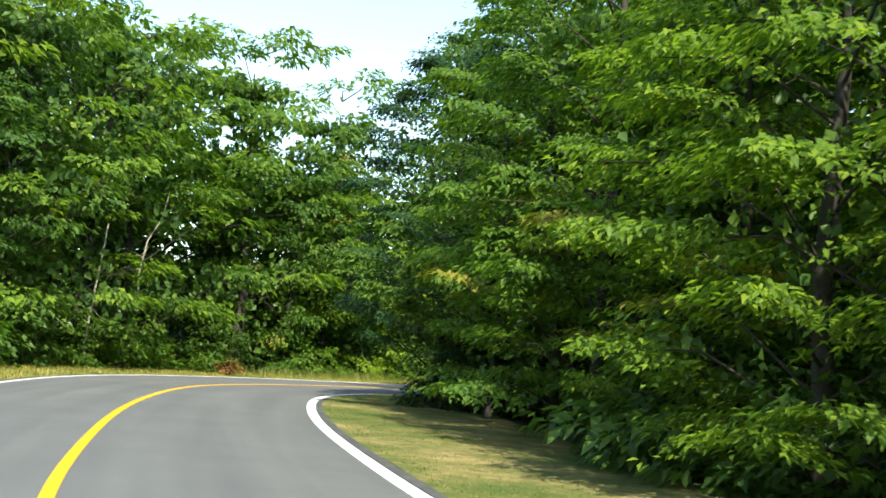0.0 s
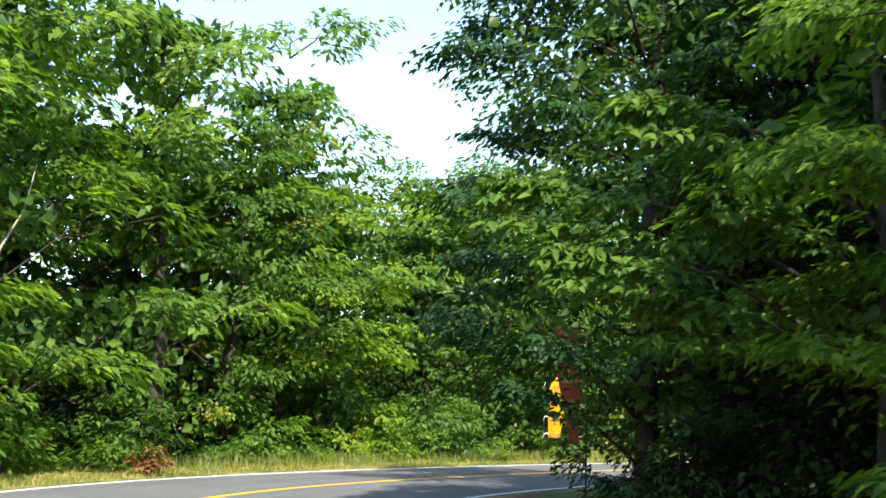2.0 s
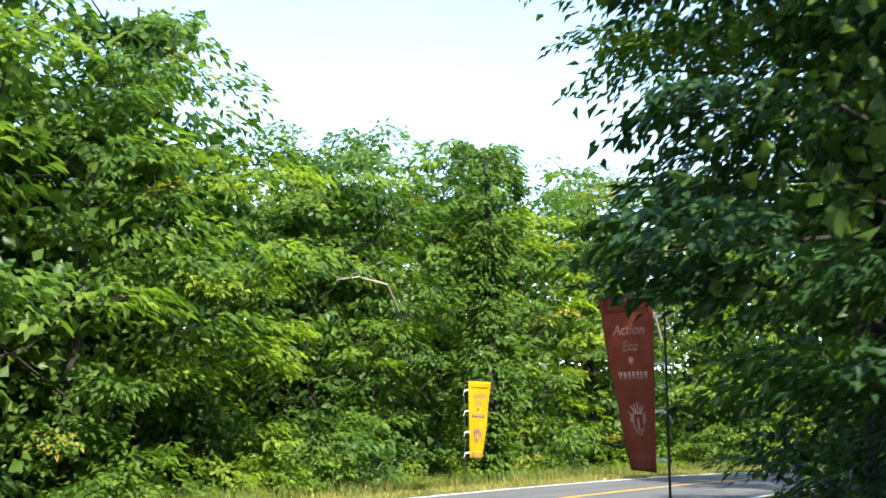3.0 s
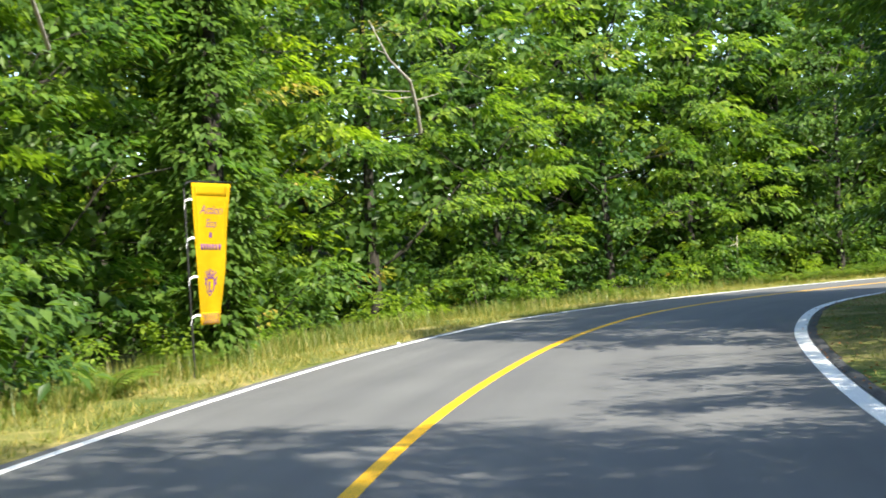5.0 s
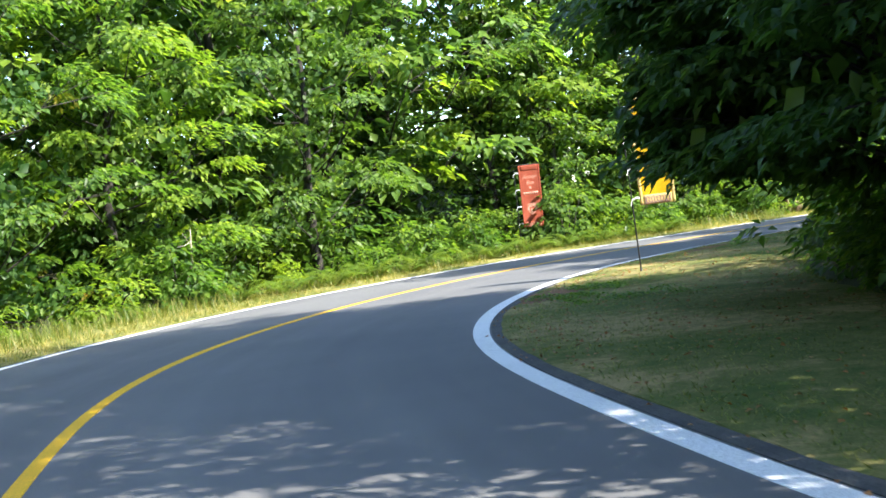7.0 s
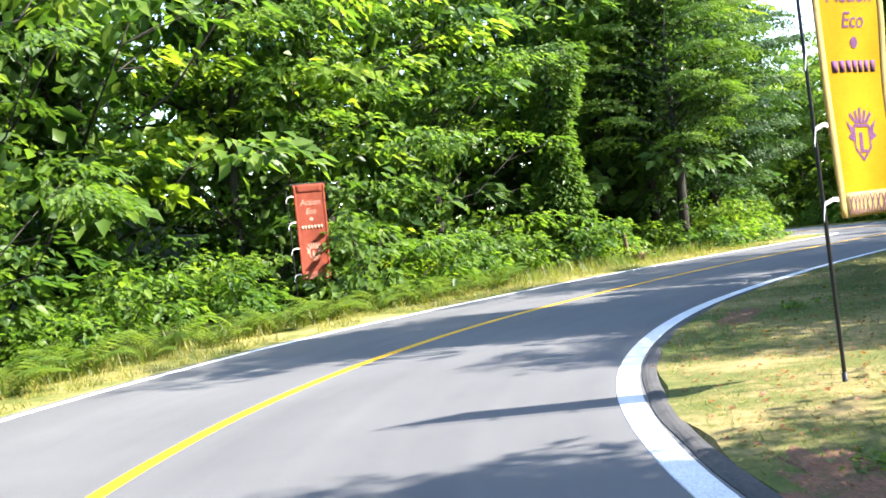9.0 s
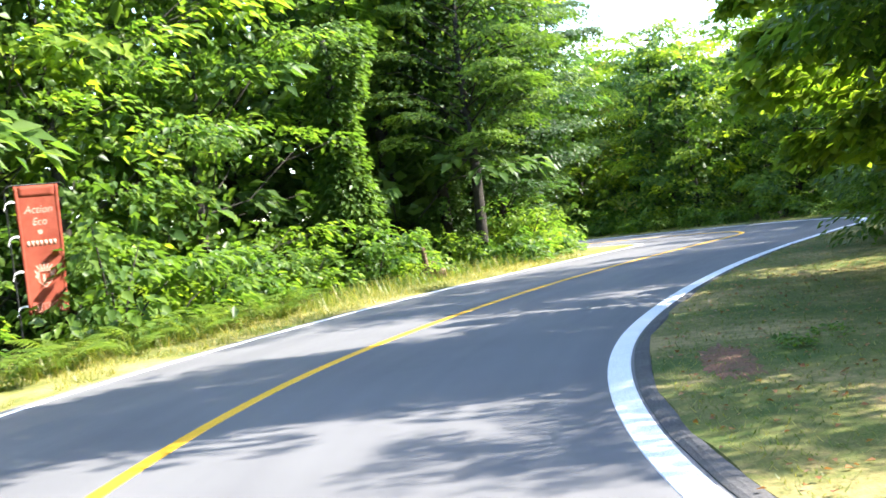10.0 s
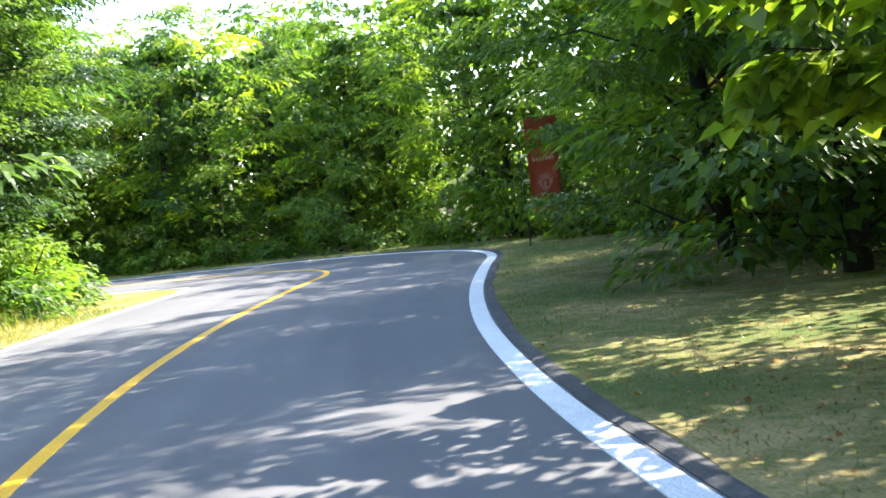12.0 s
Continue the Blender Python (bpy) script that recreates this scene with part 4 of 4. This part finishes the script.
def emblem(parent, mat, twist, seed, u, v, size, face=1):
    """A shield under a crest of curved plumes, drawn with plain shapes."""
    def shape(name, pts):
        verts = [cloth_point(u + face * x * size / CLOTH_W, v - y * size / CLOTH_H, twist, seed) + Vector((0, -0.006 * face, 0)) for x, y in pts]
        mesh_object(name, verts, [tuple(range(len(pts)))], mat, parent)

    def bar(name, x0, y0, x1, y1, w):
        dx, dy = x1 - x0, y1 - y0
        ln = math.hypot(dx, dy)
        nx, ny = -dy / ln * w / 2, dx / ln * w / 2
        shape(name, [(x0 + nx, y0 + ny), (x0 - nx, y0 - ny), (x1 - nx, y1 - ny), (x1 + nx, y1 + ny)])

    for x0, y0, x1, y1 in ((-0.25, 0.1, -0.25, -0.3), (-0.25, -0.3, 0, -0.52), (0, -0.52, 0.25, -0.3), (0.25, -0.3, 0.25, 0.1), (-0.25, 0.1, 0.25, 0.1)):
        bar("shield_edge", x0, y0, x1, y1, 0.05)
    bar("shield_mark", -0.04, -0.02, -0.04, -0.36, 0.11)
    bar("shield_foot", -0.08, -0.36, 0.13, -0.36, 0.05)
    for k in (-2, -1, 0, 1, 2):
        bar("plume", k * 0.08, 0.14, k * 0.17, 0.42 - abs(k) * 0.05, 0.07)
    for k in (-1, 1):
        shape("scroll", [(k * 0.27, 0.05), (k * 0.46, 0.2), (k * 0.36, -0.02), (k * 0.44, -0.1), (k * 0.29, -0.18)])


def banner_flag(x, y, turn, lean, cloth, print_mat, edge_mat, label, seed, twist=0.0, top=3.25, face=1):
    """A pole bent over at the top into an arm, with a long cloth hanging from the arm and tied to the pole."""
    root = new("banner_flag")
    root.matrix_basis = pose(x, y, ground_z(x, y), 0, lean, turn)
    verts, faces = [], []
    tube(verts, faces, [(0, 0, -0.3), (0, 0, 1.5), (0, 0, top - 0.12), (0.035, 0, top - 0.035), (0.12, 0, top), (CLOTH_W + 0.2, 0, top)], [0.017, 0.016, 0.013, 0.012, 0.011, 0.008], 8)
    mesh_object("pole", verts, faces, M_POLE, root, True)
    verts, faces = [], []
    tube(verts, faces, [(0, 0, -0.05), (0, 0, 0.12)], [0.026, 0.022], 8)
    mesh_object("ground_sleeve", verts, faces, M_POLE, root, True)
    body = cloth_mesh("cloth", (0, 0, 1, 1), cloth, root, twist, seed, 0.0)
    body.matrix_basis = pose(0.16, 0, top - 0.015)
    cloth_mesh("hem", (0, 0.0, 0.085, 1), edge_mat, body, twist, seed, 0.0015, 2, 26)
    cloth_mesh("hem", (0.915, 0.0, 1, 1), edge_mat, body, twist, seed, 0.0015, 2, 26)
    cloth_mesh("top_band", (0.09, 0, 0.91, 0.09), edge_mat, body, twist, seed, 0.0015, 8, 3)
    band = cloth_mesh("bottom_band", (0.09, 0.91, 0.91, 1), edge_mat, body, twist, seed, 0.0015, 8, 3)
    for k in range(9):
        u = 0.13 + 0.085 * k
        q = [cloth_point(u + du, v, twist, seed) + Vector((0, -0.007, 0)) for du, v in ((0, 0.92), (0.012, 0.92), (0.075, 0.99), (0.063, 0.99))]
        p = [cloth_point(u + du, v, twist, seed) + Vector((0, -0.0075, 0)) for du, v in ((0.063, 0.92), (0.075, 0.92), (0.012, 0.99), (0, 0.99))]
        mesh_object("stripe", q + p, [(0, 1, 2, 3), (4, 5, 6, 7)], print_mat, band)
    cloth_text("Action", 0.5, 0.19, 0.19, print_mat, body, twist, seed, face)
    cloth_text("Eco", 0.5, 0.285, 0.18, print_mat, body, twist, seed, face)
    verts, faces = [], []
    for k in range(16):
        a = k * math.pi / 8
        verts.append(cloth_point(0.5 + 0.045 * math.cos(a) / CLOTH_W, 0.365 + 0.045 * math.sin(a) / CLOTH_H, twist, seed) + Vector((0, -0.006 * face, 0)))
    mesh_object("dot", verts, [tuple(range(16))], print_mat, body)
    for k in range(7):
        cloth_mesh("name_bar", (0.15 + 0.102 * k, 0.43, 0.15 + 0.102 * k + 0.07, 0.472), print_mat, body, twist, seed, 0.004, 2, 1)
    emblem(body, print_mat, twist, seed, 0.5, 0.69, 0.44, face)
    for k in range(4):
        v = 0.12 + 0.27 * k
        p = cloth_point(0, v, twist, seed) + Vector((0.16, 0, top - 0.015))
        verts, faces = [], []
        q = Vector((0.0, -0.02, p.z - 0.02))
        mid = (p + q) / 2 + Vector((0, -0.02, 0.02))
        for a, b in ((p, mid), (mid, q), (q, q + Vector((-0.05, -0.02, -0.12)))):
            o = len(verts)
            verts += [a + Vector((0, 0, 0.017)), a - Vector((0, 0, 0.017)), b - Vector((0.0, 0, 0.017)), b + Vector((0, 0, 0.017)),
                      a + Vector((0, 0.004, 0.017)), a + Vector((0, 0.004, -0.017)), b + Vector((0, 0.004, -0.017)), b + Vector((0, 0.004, 0.017))]
            faces += [(o, o + 1, o + 2, o + 3), (o + 7, o + 6, o + 5, o + 4), (o, o + 3, o + 7, o + 4), (o + 1, o + 5, o + 6, o + 2)]
        mesh_object("tie", verts, faces, M_TIE, root)
    return tagged(root, label, "banner flag", "banner flags along the road")


YEL = "yellow cloth banner, purple print, black pole"
RED = "faded red cloth banner, pale print, black pole"
banner_flag(44.9, 46.96, -62, -1.4, M_FLAG_Y, M_PRINT_P, M_FLAG_GOLD, YEL + " in the lawn", 1.0, 0.12, 3.46)
banner_flag(18.0, 49.6, 6, 0, M_FLAG_Y, M_PRINT_P, M_FLAG_Y, YEL + " before the bushes", 2.2, 0.42, 3.0)
banner_flag(63.5, 52.95, -62, 0, M_FLAG_R, M_PRINT_W, M_FLAG_R, RED + " among ferns", 3.1, 0.15, 3.0)
banner_flag(75.6, 28.8, -120, 0, M_FLAG_R, M_PRINT_W, M_FLAG_R, RED + " beside the bend", 4.4, 0.2, 3.0)
banner_flag(10.0, 30.6, 112, 0, M_FLAG_R, M_PRINT_W, M_FLAG_R, RED + " under a dark tree", 5.3, -0.6, 3.2, -1)


# ---- grass ----
def blades(name, area, count, low, high, mat, seed, label, width=0.009, lie=(0.5, 1.5)):
    """Single blades of grass scattered over strips (s0, s1, side, off0, off1) beside the road."""
    r = np.random.default_rng(seed)
    base = []
    for s0, s1, side, o0, o1, share in area:
        n = int(count * share)
        s, o = r.uniform(s0, s1, n), r.uniform(o0, o1, n)
        i = np.clip(((s - S_START) / STEP).astype(int), 0, N_S - 1)
        d = W_LEFT[i] + o if side > 0 else -W_RIGHT[i] - o
        nrm = np.stack([-DIRS[i][:, 1], DIRS[i][:, 0]], -1)
        along = ((s - S_ALL[i])[:, None]) * DIRS[i]
        base.append(np.concatenate([LINE[i] + along + nrm * d[:, None], np.full((n, 1), 0.0)], 1))
    base = np.concatenate(base)
    dens = np.array([noise.noise((x * 0.6, y * 0.6, seed)) for x, y, _ in base])
    base = base[dens > -0.35]
    m = len(base)
    h = r.uniform(low, high, m)[:, None]
    az = r.uniform(0, 2 * np.pi, m)
    side = np.stack([np.cos(az), np.sin(az), np.zeros(m)], -1) * width * (0.6 + h / high)
    bend = np.stack([-np.sin(az), np.cos(az), np.zeros(m)], -1) * h * r.uniform(*lie, m)[:, None] + np.array([0, 0, 1.0]) * h
    v = np.stack([base - side, base + side, base + bend], 1).reshape(-1, 3).astype(np.float32)
    me = bpy.data.meshes.new(name)
    me.vertices.add(3 * m)
    me.vertices.foreach_set("co", v.ravel())
    me.loops.add(3 * m)
    me.loops.foreach_set("vertex_index", np.arange(3 * m, dtype=np.int32))
    me.polygons.add(m)
    me.polygons.foreach_set("loop_start", (np.arange(m) * 3).astype(np.int32))
    me.update(calc_edges=True)
    me.materials.append(mat)
    return tagged(new(name, me), label, "grass", kind="stuff")


blades("verge_grass", [(26, 125, 1, 0.26, 2.2, 0.7), (30, 125, 1, 1.6, 3.4, 0.3)], 90000, 0.04, 0.17, M_BLADE_DRY, 41, "tall dry and green grass along the verge", 0.006, (0.4, 1.6))
blades("tall_grass", [(48, 94, 1, 1.3, 3.0, 0.7), (94, 124, 1, 1.2, 2.6, 0.3)], 16000, 0.16, 0.48, M_BLADE, 44, "tall rough grass at the edge of the wood", 0.008, (0.2, 0.8))
blades("lawn_grass", [(52, 122, -1, 0.36, 4.8, 0.85), (12, 42, -1, 0.36, 2.6, 0.15)], 130000, 0.025, 0.065, M_BLADE, 42, "short mown grass of the lawn", 0.006, (0.8, 2.2))
blades("bend_grass", [(120, 160, -1, 0.45, 4.0, 1.0)], 16000, 0.03, 0.10, M_BLADE, 43, "grass beyond the sharp bend", 0.007, (0.6, 2.0))


def ground_leaves(name, spots, count, size, mat, seed, label, category, rise):
    """Small leaves close to the ground in patches (s, d, length, width, share)."""
    r = np.random.default_rng(seed)
    pos = []
    for s, d, length, width, share in spots:
        clumps = [(r.normal(0, 0.3), r.normal(0, 0.3)) for _ in range(9)]
        for k in range(int(count * share)):
            a, b = clumps[k % 9] if rise else (0, 0)
            spread = 0.09 if rise else 1.0
            u, v = (a + r.normal(0, spread), b + r.normal(0, spread)) if rise else (r.uniform(-0.5, 0.5), r.uniform(-0.5, 0.5))
            x, y = on_road(s + u * length, d + v * width)
            pos.append((x, y, 0.045 + r.uniform(0, 1) * rise))
    pos = np.array(pos)
    flat = r.normal(0, 1, pos.shape) * (1, 1, 0.15)
    ob = leaf_cloud(name, pos, flat, r.normal(0, 0.25, pos.shape) + (0, 0, 1), size, r, mat, None, 0.42)
    return tagged(ob, label, category, kind="stuff")


ground_leaves("creeping_weed", [(86.6, -5.4, 1.6, 1.2, 0.35), (84.6, -5.0, 1.8, 1.0, 0.35), (83.2, -6.0, 2.2, 1.4, 0.3), (99.5, -5.2, 1.4, 0.7, 0.15)], 1500, 0.055, M_LEAF, 91, "low creeping weed with small leaves on bare soil", "weed", 0.05)
ground_leaves("fallen_leaves", [(66, -6.3, 14, 4.4, 0.2), (84, -6.3, 20, 4.4, 0.4), (106, -6.1, 26, 4.4, 0.4)], 2600, 0.05, M_LEAF_DEAD, 92, "dry brown leaves fallen on the lawn", "leaf litter", 0.0)


# ---- single trees and small things of the wood ----
def bare_branch(pts, radii, twigs, seed, label, bark=None):
    """A leafless limb or stem with a few side twigs."""
    r = np.random.default_rng(seed)
    root = new("bare_branch")
    verts, faces = [], []
    tube(verts, faces, pts, radii, 7)
    mesh_object("stem", verts, faces, bark or M_PALE_BARK, root, True)
    for k in range(twigs):
        f = r.uniform(0.3, 0.95) * (len(pts) - 1)
        i = min(int(f), len(pts) - 2)
        p = np.array(pts[i]) * (1 - f + i) + np.array(pts[i + 1]) * (f - i)
        q = p + r.normal(0, 1, 3) * (0.5, 0.5, 0.3) + (0, 0, 0.25)
        verts, faces = [], []
        rad = radii[i] * 0.35
        tube(verts, faces, [p, (p + q) / 2 + r.normal(0, 0.06, 3), q], [rad, rad * 0.7, rad * 0.25], 5)
        mesh_object("twig", verts, faces, bark or M_PALE_BARK, root, True)
    return tagged(root, label, "branch")


bare_branch([(-2.1, 35.4, -0.1), (-2.05, 35.45, 1.4), (-1.9, 35.5, 3.0), (-1.7, 35.6, 5.0)], [0.055, 0.05, 0.04, 0.02], 4, 1, "slender grey stem at the edge of the wood")
bare_branch([(-0.4, 36.6, 2.0), (-0.5, 36.6, 3.4), (-0.3, 36.6, 4.6), (0.1, 36.6, 5.4), (0.3, 36.6, 6.4)], [0.04, 0.036, 0.03, 0.022, 0.01], 6, 2, "pale crooked stem between green leaves")
bare_branch([(30.9, 57.0, 5.0), (30.5, 56.7, 5.6), (29.9, 56.3, 6.2), (28.8, 55.9, 6.6), (27.8, 55.5, 7.4)], [0.06, 0.055, 0.045, 0.03, 0.012], 5, 3, "pale forked limb among bright green leaves")
bare_branch([(16.2, 50.1, 4.9), (15.3, 49.0, 5.5), (14.2, 48.5, 5.6), (13.3, 47.9, 5.4)], [0.035, 0.03, 0.02, 0.008], 4, 4, "pale bare limb above the bushes")
bare_branch([(49.6, 59.4, -0.1), (49.0, 58.6, 0.5), (48.4, 58.0, 1.1), (48.1, 57.8, 1.9)], [0.05, 0.045, 0.03, 0.012], 3, 5, "crooked bare stem at the wood's edge")
bare_branch([(70.6, 27.3, 4.9), (71.0, 28.1, 4.6), (71.4, 29.0, 4.35), (71.7, 29.8, 4.5)], [0.03, 0.024, 0.016, 0.006], 6, 6, "pale dead branch hanging from a dark tree")


def ivy_column(x, y, height, radius, seed):
    """A trunk wrapped in a dense column of climbing leaves."""
    r = np.random.default_rng(seed)
    root = new("ivy_clad_trunk")
    root.matrix_basis = pose(x, y, ground_z(x, y))
    verts, faces = [], []
    tube(verts, faces, [(0, 0, -0.2), (0.1, 0, height * 0.5), (0, 0.1, height * 0.95)], [0.2, 0.16, 0.08], 8)
    mesh_object("trunk", verts, faces, M_BARK, root, True)
    n = 460
    z, az = r.uniform(0.15, height, n), r.uniform(0, 2 * np.pi, n)
    rad = radius * (0.55 + 0.45 * np.sin(z * 1.1 + seed) * 0.6 + 0.3 * (z / height)) * r.uniform(0.75, 1.05, n)
    out = np.stack([np.cos(az), np.sin(az), np.zeros(n)], -1)
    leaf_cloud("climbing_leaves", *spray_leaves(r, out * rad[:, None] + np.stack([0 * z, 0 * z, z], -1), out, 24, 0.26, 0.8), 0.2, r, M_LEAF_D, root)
    return tagged(root, "tree trunk smothered in dark climbing leaves", "tree")


ivy_column(20.3, 52.0, 10.5, 1.0, 61)
ivy_column(79.6, 41.8, 9.5, 1.3, 62)
ivy_column(74.6, 45.6, 7.0, 0.9, 63)

dead = make_shrub("withered_shrub", 71, 0.75, 0.4, 16, 14, 0.14, M_LEAF_DEAD, "withered orange-brown bush at the wood's edge")
dead.matrix_basis = pose(3.1, 37.6, ground_z(3.1, 37.6) + 0.15)


def stump():
    """A weathered stump with a round burl and a split upright stub."""
    root = new("tree_stump")
    root.matrix_basis = pose(73.8, 43.6, ground_z(73.8, 43.6)) @ Matrix.Scale(0.82, 4)

    def lump(name, at, size, seed, label=""):
        bm = bmesh.new()
        bmesh.ops.create_icosphere(bm, subdivisions=3, radius=1.0)
        for v in bm.verts:
            k = 1 + 0.22 * noise.noise(v.co * 1.7 + Vector((seed, 0, 0))) + 0.08 * noise.noise(v.co * 6 + Vector((0, seed, 0)))
            v.co = Vector((v.co.x * size[0] * k, v.co.y * size[1] * k, v.co.z * size[2] * k)) + Vector(at)
        ob = part(name, bm, M_STUMP, root, label)
        ob.data.polygons.foreach_set("use_smooth", [True] * len(ob.data.polygons))

    lump("burl", (0, 0, 0.30), (0.32, 0.3, 0.36), 1.0)
    verts, faces = [], []
    tube(verts, faces, [(-0.28, 0.35, -0.1), (-0.34, 0.4, 0.45), (-0.40, 0.42, 0.8), (-0.46, 0.45, 1.15)], [0.15, 0.12, 0.09, 0.05], 9)
    mesh_object("stub", verts, faces, M_STUMP, root, True)
    tagged(root, "weathered brown tree stump with a round burl", "stump")


stump()
for x, y, size in ((74.5, 44.0, 0.6), (73.0, 44.5, 0.7)):
    plant(SHRUBS[2], x, y, size, 90 * size)


def pebble(x, y, size):
    bm = bmesh.new()
    bmesh.ops.create_icosphere(bm, subdivisions=2, radius=size)
    for v in bm.verts:
        v.co *= 1 + 0.25 * noise.noise(v.co * 9)
        v.co.z *= 0.7
    me = bpy.data.meshes.new("stone")
    bm.to_mesh(me)
    bm.free()
    me.materials.append(M_WHITE)
    ob = new("stone", me)
    ob.matrix_basis = pose(x, y, 0.03)
    tagged(ob, "small pale stone lying on the edge line", "stone")


pebble(*on_road(69.9, 3.42), 0.035)
